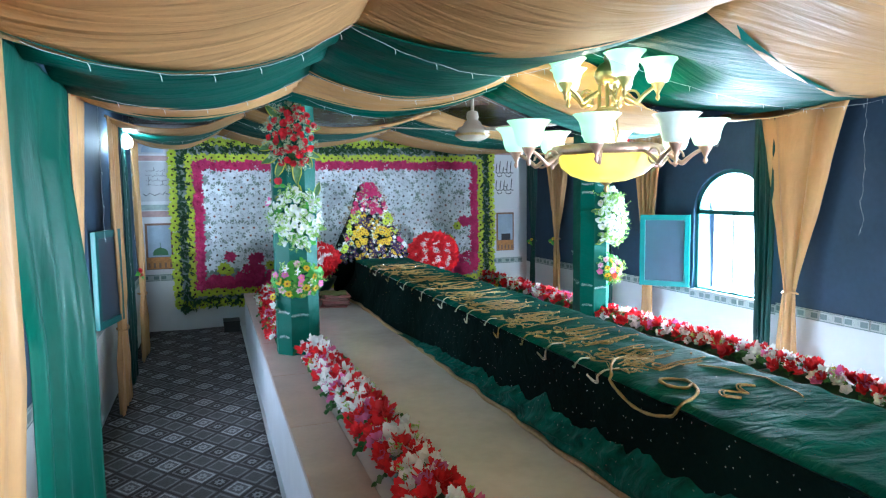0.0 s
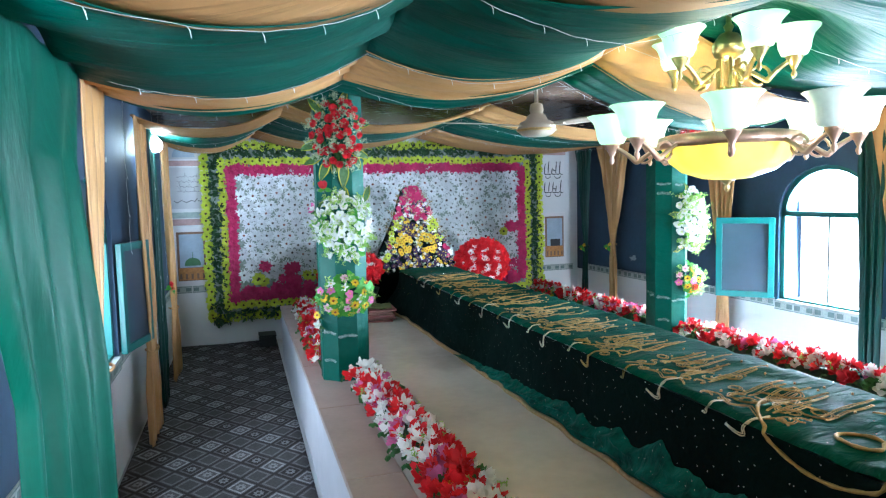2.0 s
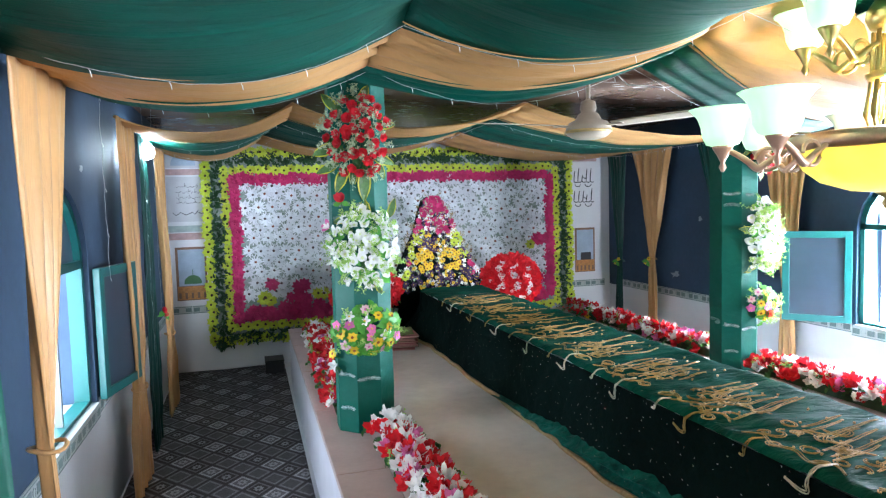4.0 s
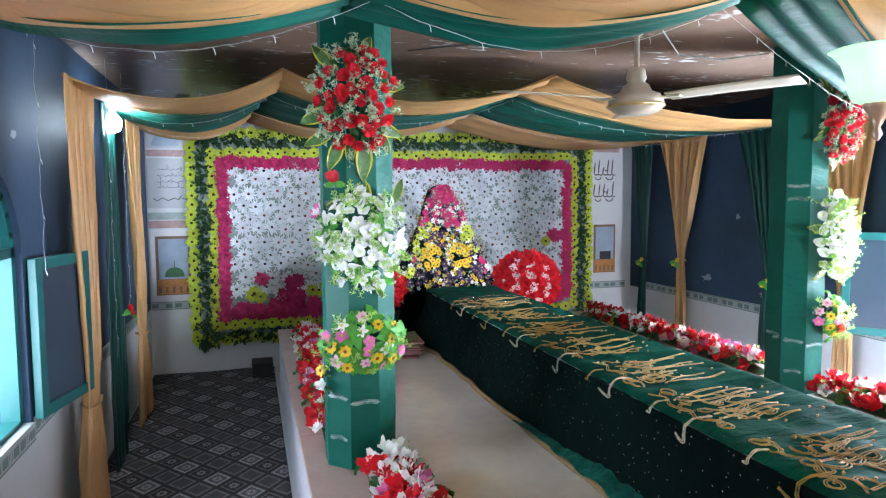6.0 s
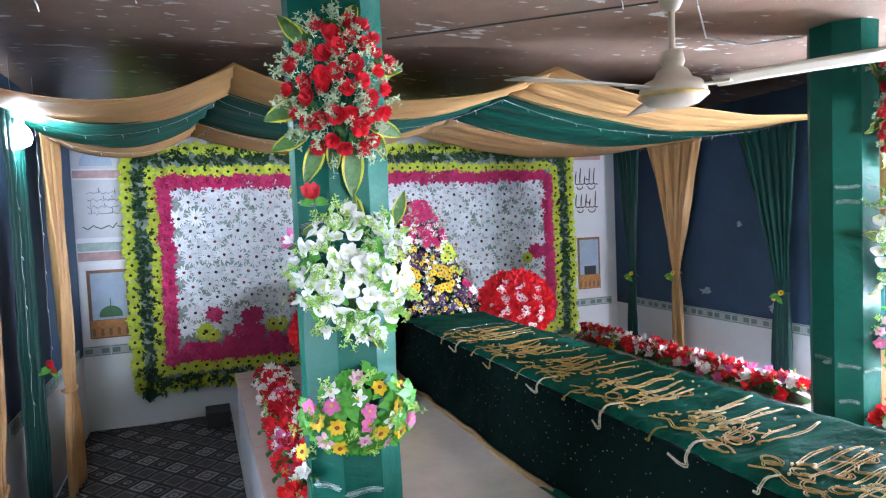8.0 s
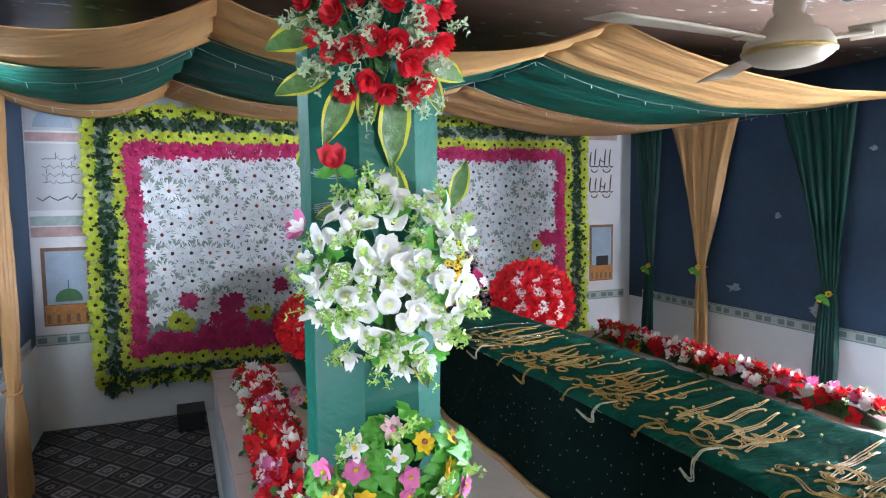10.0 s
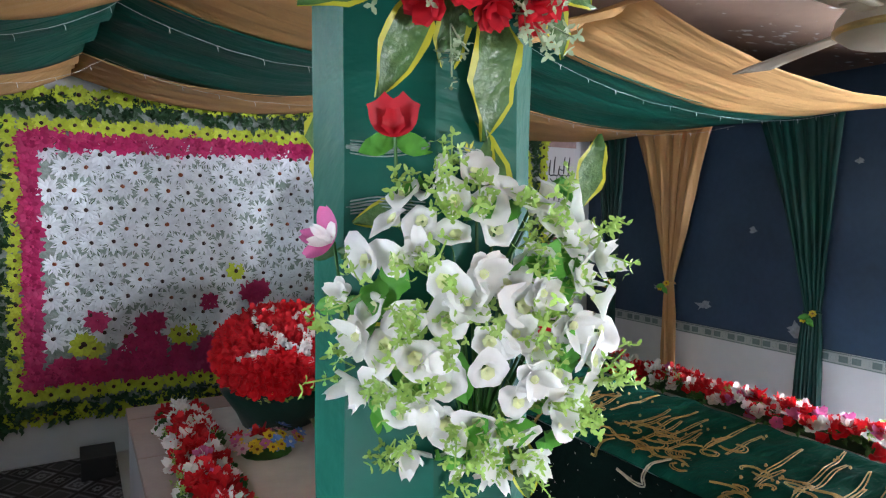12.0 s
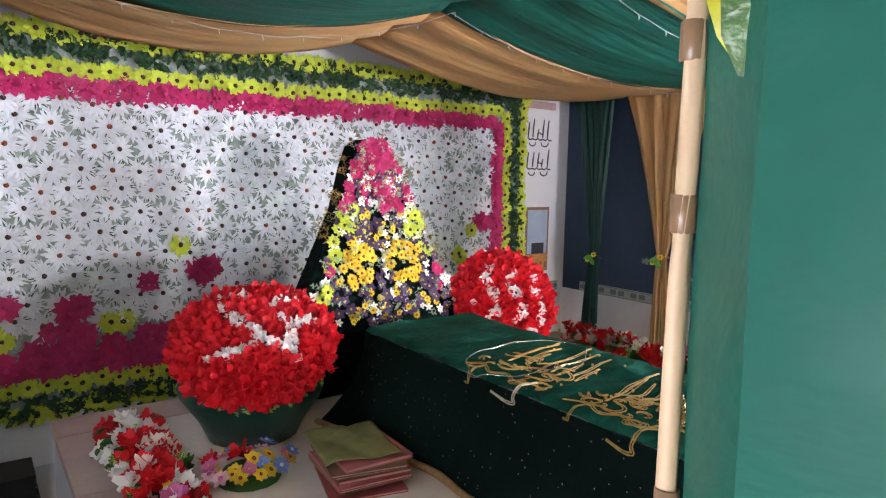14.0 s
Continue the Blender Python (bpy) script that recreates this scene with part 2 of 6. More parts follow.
class Geo:
    """Collects vertices and faces of one mesh."""
    def __init__(self):
        self.v, self.f, self.mi = [], [], []

    def add(self, verts, faces, mi=0, m=None):
        o = len(self.v)
        self.v += [tuple(m @ Vector(p)) for p in verts] if m is not None else [tuple(p) for p in verts]
        self.f += [tuple(i + o for i in f) for f in faces]
        self.mi += [mi] * len(faces)
        return self

    def box(self, a, b, mi=0, bev=0.0):
        (x0, y0, z0), (x1, y1, z1) = a, b
        if bev <= 0:
            vs = [(x, y, z) for x in (x0, x1) for y in (y0, y1) for z in (z0, z1)]
            return self.add(vs, [(0, 1, 3, 2), (4, 6, 7, 5), (0, 4, 5, 1), (2, 3, 7, 6), (0, 2, 6, 4), (1, 5, 7, 3)], mi)
        bm = bmesh.new()
        bmesh.ops.create_cube(bm, size=1, matrix=Matrix.Translation(((x0 + x1) / 2, (y0 + y1) / 2, (z0 + z1) / 2)) @ Matrix.Diagonal((x1 - x0, y1 - y0, z1 - z0, 1)))
        bmesh.ops.bevel(bm, geom=bm.edges[:], offset=bev, segments=2, affect="EDGES", profile=0.6)
        bm.verts.index_update()
        self.add([v.co.copy() for v in bm.verts], [[v.index for v in f.verts] for f in bm.faces], mi)
        bm.free()
        return self

    def lathe(self, prof, n=20, mi=0, m=None, wave=0.0, waves=6):
        """A turned shape from (radius, height) pairs."""
        vs, fs = [], []
        for k, (r, z) in enumerate(prof):
            for i in range(n):
                a = 2 * math.pi * i / n
                rr = r * (1 + wave * math.cos(waves * a) * k / max(1, len(prof) - 1))
                vs.append((rr * math.cos(a), rr * math.sin(a), z))
        for k in range(len(prof) - 1):
            for i in range(n):
                j = (i + 1) % n
                fs.append((k * n + i, k * n + j, (k + 1) * n + j, (k + 1) * n + i))
        return self.add(vs, fs, mi, m)

    def tube(self, pts, r, n=6, mi=0, closed=False):
        pts = [Vector(p) for p in pts]
        vs, fs = [], []
        N = len(pts)
        up = Vector((0, 0, 1))
        for i, p in enumerate(pts):
            a = pts[max(0, i - 1)] if not closed else pts[i - 1]
            c = pts[min(N - 1, i + 1)] if not closed else pts[(i + 1) % N]
            d = (c - a).normalized() if (c - a).length > 1e-9 else up
            s = d.cross(up)
            s = s.normalized() if s.length > 1e-4 else Vector((1, 0, 0))
            w = s.cross(d)
            rr = r[i] if isinstance(r, (list, tuple)) else r
            vs += [p + s * rr * math.cos(2 * math.pi * k / n) + w * rr * math.sin(2 * math.pi * k / n) for k in range(n)]
        for i in range(N if closed else N - 1):
            for k in range(n):
                l, i2 = (k + 1) % n, (i + 1) % N
                fs.append((i * n + k, i * n + l, i2 * n + l, i2 * n + k))
        if not closed:
            fs += [tuple(range(n)), tuple((N - 1) * n + k for k in range(n))]
        return self.add(vs, fs, mi)

    def grid(self, fn, nu, nv, mi=0):
        vs = [fn(i / nu, j / nv) for i in range(nu + 1) for j in range(nv + 1)]
        fs = [(i * (nv + 1) + j, (i + 1) * (nv + 1) + j, (i + 1) * (nv + 1) + j + 1, i * (nv + 1) + j + 1) for i in range(nu) for j in range(nv)]
        return self.add(vs, fs, mi)

    def out(self, name, mats, parent=None, smooth=False, m=None):
        return mesh_ob(name, self.v, self.f, mats, parent, self.mi, smooth, m)


def part(name, geo, material, parent, label="", smooth=False, m=None):
    ob = geo.out(name, material, parent, smooth, m)
    return tagged(ob, label)


def cloth(ob, thick=0.004):
    s = ob.modifiers.new("thickness", "SOLIDIFY")
    s.thickness = thick
    return ob


# ---------------- structure ----------------
def wall_slab(name, x0, y0, z0, x1, y1, z1, material, label):
    return tagged(Geo().box((x0, y0, z0), (x1, y1, z1)).out(name, material), label, "wall", kind="structure")


ZB0, ZB1 = 0.625, 0.705     # tile border band
WINS = ((3.97, 4.87), (0.45, 1.35))     # window openings along y on both side walls
WZ0, WZS, WZT = 0.69, 1.415, 1.80


def arch_pts(y0, y1, n=14):
    c, r = (y0 + y1) / 2, (y1 - y0) / 2
    return [(c - r * math.cos(math.pi * i / n), WZS + (WZT - WZS) * math.sin(math.pi * i / n)) for i in range(n + 1)]


def side_wall(name, x, out, label):
    """A side wall with arched openings; out: +1 or -1, the way its thickness goes."""
    g = Geo()
    T = 0.24 * out
    x1 = x + T
    ys = [YF]
    for y0, y1 in sorted(WINS):
        ys += [y0, y1]
    ys.append(YB + 0.2)

    def prism(poly, mi):
        n = len(poly)
        vs = [(x, y, z) for y, z in poly] + [(x1, y, z) for y, z in poly]
        g.add(vs, [tuple(range(n)), tuple(range(2 * n - 1, n - 1, -1))] + [(i, i + n, (i + 1) % n + n, (i + 1) % n) for i in range(n)], mi)
    for k in range(0, len(ys) - 1, 2):
        prism([(ys[k], 0), (ys[k + 1], 0), (ys[k + 1], ZB0), (ys[k], ZB0)], 1)
        prism([(ys[k], ZB0), (ys[k + 1], ZB0), (ys[k + 1], ZC), (ys[k], ZC)], 0)
    for y0, y1 in WINS:
        prism([(y0, 0), (y1, 0), (y1, ZB0), (y0, ZB0)], 1)
        prism([(y0, ZB0), (y1, ZB0), (y1, WZ0), (y0, WZ0)], 0)
        ar = arch_pts(y0, y1)
        for i in range(len(ar) - 1):
            (a, az), (c, cz) = ar[i], ar[i + 1]
            prism([(a, az), (c, cz), (c, ZC), (a, ZC)], 0)
    return tagged(g.out(name, [BLUEWALL, WHITEWALL]), label, "wall", kind="structure")


wall_left = side_wall("wall_left", XL, -1, "navy painted wall above white marble dado")
wall_right = side_wall("wall_right", XR, 1, "navy painted wall above white marble dado")
wall_back = wall_slab("wall_back", XL - 0.24, YB, 0, XR + 0.24, YB + 0.2, ZC, WHITEWALL, "white marble tiled end wall")
# unseen front wall; its doorway is placed to suit the added lamp
gf = Geo()
gf.box((XL - 0.24, YF - 0.2, 0), (2.75, YF, ZC)).box((3.95, YF - 0.2, 0), (XR + 0.24, YF, ZC)).box((2.75, YF - 0.2, 2.1), (3.95, YF, ZC))
wall_front = tagged(gf.out("wall_front", BLUEWALL), "plain navy painted entrance wall", "wall", kind="structure")
floor = wall_slab("floor", XL - 0.24, YF - 0.2, -0.12, XR + 0.24, YB + 0.2, -0.012, WHITEWALL, "plain stone floor under the carpet")
floor["category"] = "floor"
ceiling = wall_slab("ceiling", XL - 0.24, YF - 0.2, ZC, XR + 0.24, YB + 0.2, ZC + 0.15, CEIL, "stained glossy brown painted ceiling with peeling spots")
ceiling["category"] = "ceiling"
ground = wall_slab("ground", -400, -400, -0.6, 400, 400, -0.5, mat("dust_ground", (0.35, 0.31, 0.26), 0.9, var=0.2, scale=0.3), "bare dusty ground outside")
ground["category"] = "ground"


# overcast brightness outside the openings
GLOW = mat("bright_haze", (0.9, 0.95, 1.0), 0.9, var=0.02, scale=1, emit=(0.93, 0.97, 1.0), estr=3.0)
for nm, x in (("backdrop_1", XR + 2.5), ("backdrop_2", XL - 2.5)):
    tagged(Geo().box((x, -3, -0.5), (x + 0.05, 9, 5)).out(nm, GLOW), "plain bright hazy distance", "backdrop", kind="structure")


# carpet, slightly uneven, laid in the aisle
def carpet_pt(u, v):
    x, y = XL + 0.015 + u * (PX0 - XL - 0.03), YF + 0.1 + v * (YB - YF - 0.13)
    return (x, y, 0.004 + 0.008 * noise.noise((x * 2, y * 1.5, 0)) + 0.004)


g = Geo().grid(carpet_pt, 14, 90)
carpet = tagged(cloth(g.out("carpet", CARPET, smooth=True), 0.012), "dark patterned woven carpet with pale diamond medallions", "carpet")

# platform
plat = empty("platform", (PX0 + PX1) / 2, PY0, 0, "raised marble platform with pinkish rim slabs", "platform")
pm = Matrix.Translation((-(PX0 + PX1) / 2, -PY0, 0))


def padd(name, geo, material, label="", smooth=False):
    geo.v = [tuple(pm @ Vector(p)) for p in geo.v]
    return part(name, geo, material, plat, label, smooth)


padd("core", Geo().box((PX0 + 0.012, PY0 + 0.01, -0.01), (PX1 - 0.012, PY1 - 0.012, PZ - 0.03)), CURB, "white plastered side")
padd("top_slab", Geo().box((PX0 + 0.23, PY0, PZ - 0.03), (PX1 - 0.23, PY1 - 0.22, PZ)), BEIGE, "polished beige marble top")
yy = PY0
while yy < PY1 - 0.3:
    ln = 0.92
    y1 = min(PY1 - 0.22, yy + ln)
    for x0, x1 in ((PX0, PX0 + 0.228), (PX1 - 0.228, PX1)):
        padd("rim_slab", Geo().box((x0, yy + 0.002, PZ - 0.032), (x1, y1 - 0.002, PZ + 0.003), 0, 0.004), RIM)
    yy = y1
x = PX0
while x < PX1 - 0.05:
    x1 = min(PX1, x + 0.75)
    padd("rim_slab", Geo().box((x + 0.002, PY1 - 0.217, PZ - 0.032), (x1 - 0.002, PY1, PZ + 0.003), 0, 0.004), RIM)
    x = x1


# tile border band: one tile a piece
bt = Geo().box((-0.004, -0.098, 0), (0.004, 0.098, ZB1 - ZB0), 0, 0.002)
for dy in (-0.06, 0.06):
    bt.box((-0.0055, dy - 0.028, 0.02), (0.0055, dy + 0.028, 0.06), 1)
bt.box((-0.0055, -0.097, 0.004), (0.0055, 0.097, 0.009), 1).box((-0.0055, -0.097, 0.071), (0.0055, 0.097, 0.076), 1)
bt.lathe([(0.018, -0.0056), (0.018, 0.0056)], 8, 1, pose(0, 0, 0.04, 0, 90, 0))
first = None
for x, w in ((XL + 0.003, wall_left), (XR - 0.003, wall_right)):
    y = 2.0
    while y < YB - 0.1:
        inwin = any(a - 0.1 < y < b + 0.1 for a, b in WINS)
        if first is None:
            first = bt.out("border_tile", [BAND, BANDMARK], w, m=pose(x, y, ZB0))
        else:
            share("border_tile", first.data, pose(x, y, ZB0 - (0.02 if inwin else 0)), w)
        y += 0.2
for xx in [XL + 0.1 + 0.2 * i for i in range(25)]:
    share("border_tile", first.data, pose(xx, YB - 0.003, ZB0 - 0.015, 0, 0, 90), wall_back)


# windows
GLASS = bpy.data.materials.new("window_glass")
GLASS.use_nodes = True
gb = GLASS.node_tree.nodes["Principled BSDF"]
gb.inputs["Transmission Weight"].default_value, gb.inputs["Roughness"].default_value, gb.inputs["IOR"].default_value = 1.0, 0.02, 1.05
gb.inputs["Base Color"].default_value = (0.95, 0.97, 0.97, 1)
# opaque navy stands in for dark glass and the wall seen through it
DARK_PANE = mat("insect_mesh", (0.034, 0.054, 0.076), 0.3, var=0.3, scale=4, fine=200, trans=0.06)


def frame_bar(g, pts, w, d):
    """A bar of square section along points in the y,z plane."""
    for (a, az), (b, bz) in zip(pts, pts[1:]):
        v = Vector((0, b - a, bz - az))
        if v.length < 1e-6:
            continue
        nrm = Vector((0, -v.z, v.y)).normalized() * w / 2
        ex = v.normalized() * w * 0.2
        P, Q = Vector((0, a, az)) - ex, Vector((0, b, bz)) + ex
        vs = [p + s * nrm + Vector((dx, 0, 0)) for p in (P, Q) for s in (-1, 1) for dx in (-d / 2, d / 2)]
        g.add(vs, [(0, 1, 3, 2), (4, 6, 7, 5), (0, 4, 5, 1), (2, 3, 7, 6), (0, 2, 6, 4), (1, 5, 7, 3)])
    return g


def window(name, x, inn, y0, y1, shutter, glass):
    """An arched window in a side wall; inn: the way into the room; shutter: degrees by which the casement stands open."""
    w = empty(name, x, (y0 + y1) / 2, WZ0, "teal painted arched window with casement swung open, bright daylight outside", "window", "windows", "structure")
    o = Matrix.Translation((-x, -(y0 + y1) / 2, -WZ0))
    cx = x - inn * 0.06

    def add(nm, g, material, lab=""):
        g.v = [tuple(o @ Vector(p)) for p in g.v]
        return part(nm, g, material, w, lab)
    mv = Matrix.Translation((cx, 0, 0))
    g = frame_bar(Geo(), [(y0 + 0.02, WZ0), (y0 + 0.02, WZS), *[(a, z - 0.012) for a, z in arch_pts(y0 + 0.02, y1 - 0.02)], (y1 - 0.02, WZS), (y1 - 0.02, WZ0), (y0 + 0.02, WZ0)], 0.045, 0.07)
    frame_bar(g, [(y0, WZS), (y1, WZS)], 0.04, 0.07)
    g.v = [tuple(mv @ Vector(p)) for p in g.v]
    add("window_frame", g, TEAL)
    g = frame_bar(Geo(), [((y0 + y1) / 2, WZ0), ((y0 + y1) / 2, WZS)], 0.018, 0.03)
    g.v = [tuple(mv @ Vector(p)) for p in g.v]
    add("mullion", g, mat("grey_mullion", (0.2, 0.22, 0.22), 0.4))
    ap = arch_pts(y0 + 0.03, y1 - 0.03)
    pane = Geo().add([(cx + d, a, z) for d in (-0.003, 0.003) for a, z in ap], [tuple(range(len(ap))), tuple(range(2 * len(ap) - 1, len(ap) - 1, -1))])
    pane = add("pane", pane, glass)
    pane.visible_shadow = False
    add("window_sill", Geo().box((min(x - inn * 0.2, x + inn * 0.015), y0, WZ0 - 0.02), (max(x - inn * 0.2, x + inn * 0.015), y1, WZ0 + 0.004), 0, 0.003), BAND)
    if shutter:
        wd = 0.46
        g = Geo().box((-0.018, 0, WZ0 + 0.01), (0.018, 0.05, WZS - 0.03), 0, 0.004).box((-0.018, wd - 0.05, WZ0 + 0.01), (0.018, wd, WZS - 0.03), 0, 0.004)
        g.box((-0.018, 0.045, WZ0 + 0.01), (0.018, wd - 0.045, WZ0 + 0.06), 0, 0.004).box((-0.018, 0.045, WZS - 0.08), (0.018, wd - 0.045, WZS - 0.03), 0, 0.004)
        hm = o @ Matrix.Translation((x + inn * 0.03, y1 + 0.01, 0)) @ pose(0, 0, 0, 0, 0, shutter)
        s = part("shutter", g, TEAL, w, "open teal casement")
        s.matrix_basis = hm
        part("pane", Geo().box((-0.004, 0.045, WZ0 + 0.055), (0.004, wd - 0.045, WZS - 0.075)), DARK_PANE, s, "dusty dark glass pane painted opaque")


window("window_1", XR, -1, *WINS[0], 42, GLASS)
window("window_2", XL, 1, *WINS[0], -13, DARK_PANE)
# two unseen windows added at the front for their lamps
window("window_3", XL, 1, *WINS[1], 0, GLASS)
window("window_4", XR, -1, *WINS[1], 0, GLASS)


# ---------------- draped canopies ----------------
def anchors_x(x):
    return x[0] if isinstance(x, tuple) else x


def canopy(name, material, ys_left, ys_mid, ys_right, zs, sag, label, seed, xs_left=(XL + 0.10, XL + 0.10), pull=(0, 0)):
    """A strip of cloth hung across the room, tied up along two ridges. Each ys pair is its near and far edge there."""
    e = empty(name, anchors_x(ys_mid[0]), ys_mid[1][0], zs[1], label, "canopy drape", "ceiling drapes")
    o = Matrix.Translation(-e.location)
    anchors = [(xs_left, ys_left, zs[0]), (ys_mid[0], ys_mid[1], zs[1]), (ys_mid[2], ys_mid[3], zs[2]), (XR - 0.10, ys_right, zs[3])]
    for k in range(3):
        g = Geo()
        (xa, ya, za), (xb, yb, zb) = anchors[k], anchors[k + 1]
        xa2, xb2 = (xa if isinstance(xa, tuple) else (xa, xa)), (xb if isinstance(xb, tuple) else (xb, xb))

        def fn(u, v, xa2=xa2, xb2=xb2, ya=ya, yb=yb, za=za, zb=zb, k=k):
            x0, x1 = xa2[0] + (xa2[1] - xa2[0]) * v, xb2[0] + (xb2[1] - xb2[0]) * v
            x = x0 + (x1 - x0) * u
            y = (ya[0] + (ya[1] - ya[0]) * v) * (1 - u) + (yb[0] + (yb[1] - yb[0]) * v) * u
            s = 4 * u * (1 - u)
            za2 = za[0] + (za[1] - za[0]) * v if isinstance(za, tuple) else za
            z = za2 + (zb - za2) * u - sag[k] * s * (1 - 0.12 * math.sin(math.pi * v))
            if k == 0:
                y -= s * (pull[0] + (pull[1] - pull[0]) * v)
                z -= 0.12 * s * (pull[0] + (pull[1] - pull[0]) * v)
            pinch = (1 - s) ** 2
            z += (0.006 + 0.015 * pinch) * math.sin(v * 17 + 2.0 * noise.noise((x * 0.9, v * 2, seed))) + 0.012 * noise.noise((x * 2.5, y * 3, seed))
            # gathered up round the chandelier's chain
            z += 0.16 * math.exp(-(math.hypot(x - 1.845, y - 2.66) / 0.40) ** 4)
            return o @ Vector((x, y, min(z, ZC - 0.012)))
        g.grid(fn, 26, 18)
        cloth(part("swag", g, material, e, smooth=True), 0.003)
    return e


RA1, RA2 = 0.48, 1.63
SA = (0.13, 0.13, 0.14)
GL, NL2 = "gold satin cloth swagged under the ceiling", "green satin cloth swagged under the ceiling"
canopy("canopy_drape", GREEN_X, (-2.5, -1.0), (RA1, (-2.5, -1.0), RA2, (-2.5, -1.0)), (-2.5, -1.0), (2.2, 2.27, 2.27, 2.25), SA, NL2, 1)
canopy("canopy_drape", GOLD_X, (-1.05, 0.35), (RA1, (-1.05, 0.5), RA2, (-1.05, 0.5)), (-1.05, 0.6), (2.2, 2.26, 2.26, 2.25), SA, GL, 2)
canopy("canopy_drape", GOLD_X, (0.3, 1.66), (RA1 + 0.02, (0.45, 2.18), 1.60, (0.45, 1.72)), (0.55, 2.95), ((2.16, 2.01), 2.22, 2.23, 2.25), SA, GL, 3, (-0.56, -0.42))
canopy("canopy_drape", GREEN_X, (1.62, 2.96), (RA1, (2.14, 3.10), (1.60, 1.43), (1.68, 2.79)), (2.9, 3.36), ((2.005, 2.075), 2.21, 2.22, 2.25), SA, NL2, 4, (-0.42, -0.52))
canopy("canopy_drape", GOLD_X, (2.92, 3.84), (RA1 - 0.02, (3.07, 3.58), (1.43, 1.52), (2.76, 3.16)), (3.3, 4.55), ((2.075, 2.15), 2.205, 2.215, 2.24), (0.13, 0.13, 0.19), GL, 5, (-0.52, -0.59), (0, 0.30))
canopy("canopy_drape", GREEN_X, (3.8, 4.05), ((RA1 - 0.04, RA1 - 0.07), (3.56, 3.80), (1.52, 1.52), (3.13, 3.44)), (4.52, 4.74), ((2.15, 2.17), 2.20, 2.21, 2.24), (0.13, 0.13, 0.20), "narrow green satin cloth swagged under the ceiling", 6, (-0.59, -0.63), (0.30, 0.36))
SB = (0.13, 0.16, 0.15)
canopy("canopy_drape", GOLD_X, (5.2, 5.85), (0.33, (5.55, 6.2), 1.91, (5.37, 6.0)), (5.3, 5.9), (2.2, 2.345, 2.345, 2.21), SB, "gold satin cloth swagged under the ceiling", 7)
canopy("canopy_drape", GREEN_X, (5.82, 6.7), ((0.30, 0.17), (6.17, 7.32), 1.9, (5.97, 6.9)), (5.87, 6.8), (2.2, 2.34, 2.34, 2.21), SB, "green satin cloth swagged under the ceiling", 8)
canopy("canopy_drape", GOLD_X, (6.67, 7.25), ((0.17, 0.12), (7.29, 7.9), 1.9, (6.87, 7.75)), (6.77, 7.66), (2.2, 2.335, 2.33, 2.21), SB, "gold satin cloth swagged under the ceiling", 9)


# ---------------- curtains ----------------
def curtain(material, x, inn, y0, y1, zt, tie, yb, label, folds=7, seed=0, zb=0.012):
    """A hanging cloth at a side wall: y0..y1 at the top, gathered at tie = (y, z, half width) or None, yb: its span at the foot."""
    c = empty("curtain", x, (y0 + y1) / 2, 0, label, "curtain", "wall curtains")
    o = Matrix.Translation((-x, -(y0 + y1) / 2, 0))

    def span(z):
        if tie is None:
            k = (zt - z) / (zt - zb)
            return y0 + (yb[0] - y0) * k, y1 + (yb[1] - y1) * k
        ty, tz, th = tie
        if z >= tz:
            k = ((zt - z) / (zt - tz))
            k2 = k ** 0.85
            return y0 + (ty - th - y0) * k2, y1 + (ty + th - y1) * k2
        k = ((tz - z) / (tz - zb)) ** 0.6
        return ty - th + (yb[0] - ty + th) * k, ty + th + (yb[1] - ty - th) * k

    def fn(u, v):
        z = zt - u * (zt - zb)
        a, b = span(z)
        wid = b - a
        dep = min(0.035, 0.30 * (y1 - y0) / folds) * (0.55 + 0.45 * min(1, u * 4))
        if tie is not None:
            dep *= 0.6 + 0.4 * min(1, abs(z - tie[1]) / 0.25)
        ph = v * folds * 2 * math.pi
        amp = 0.35 + 1.1 * abs(noise.noise((v * folds * 0.9, z * 0.5, seed + 9)))
        xx = dep * amp * math.sin(ph + 2.6 * noise.noise((v * 3, z * 0.9, seed))) + 0.012 * noise.noise((v * 2, z * 0.7, seed + 5)) + 0.004 * noise.noise((v * 9, z * 5, seed + 3)) + 0.0015 * math.sin(z * 21 + v * 9 + 4 * noise.noise((v * 4, z * 3, seed)))
        y = a + wid * (v + 0.25 / folds * math.sin(2 * ph + seed) * 0.3)
        return o @ Vector((x + inn * (0.05 + xx), y, z))
    part("cloth", Geo().grid(fn, 46, folds * 10), material, c, smooth=True)
    cloth(c.children[0], 0.003)
    if tie is not None:
        ty, tz, th = tie
        pts = [o @ Vector((x + inn * 0.05 + 0.040 * math.cos(a), ty + (th + 0.004) * math.sin(a), tz + 0.008 * math.sin(2 * a))) for a in [2 * math.pi * i / 16 for i in range(16)]]
        part("tie_band", Geo().tube(pts, 0.007, 6, closed=True), material, c, smooth=True)
    return c


XLc, XRc = XL + 0.075, XR - 0.075
G1, G2 = "gold satin curtain gathered with a tie against the wall", "green satin curtain hanging against the wall"


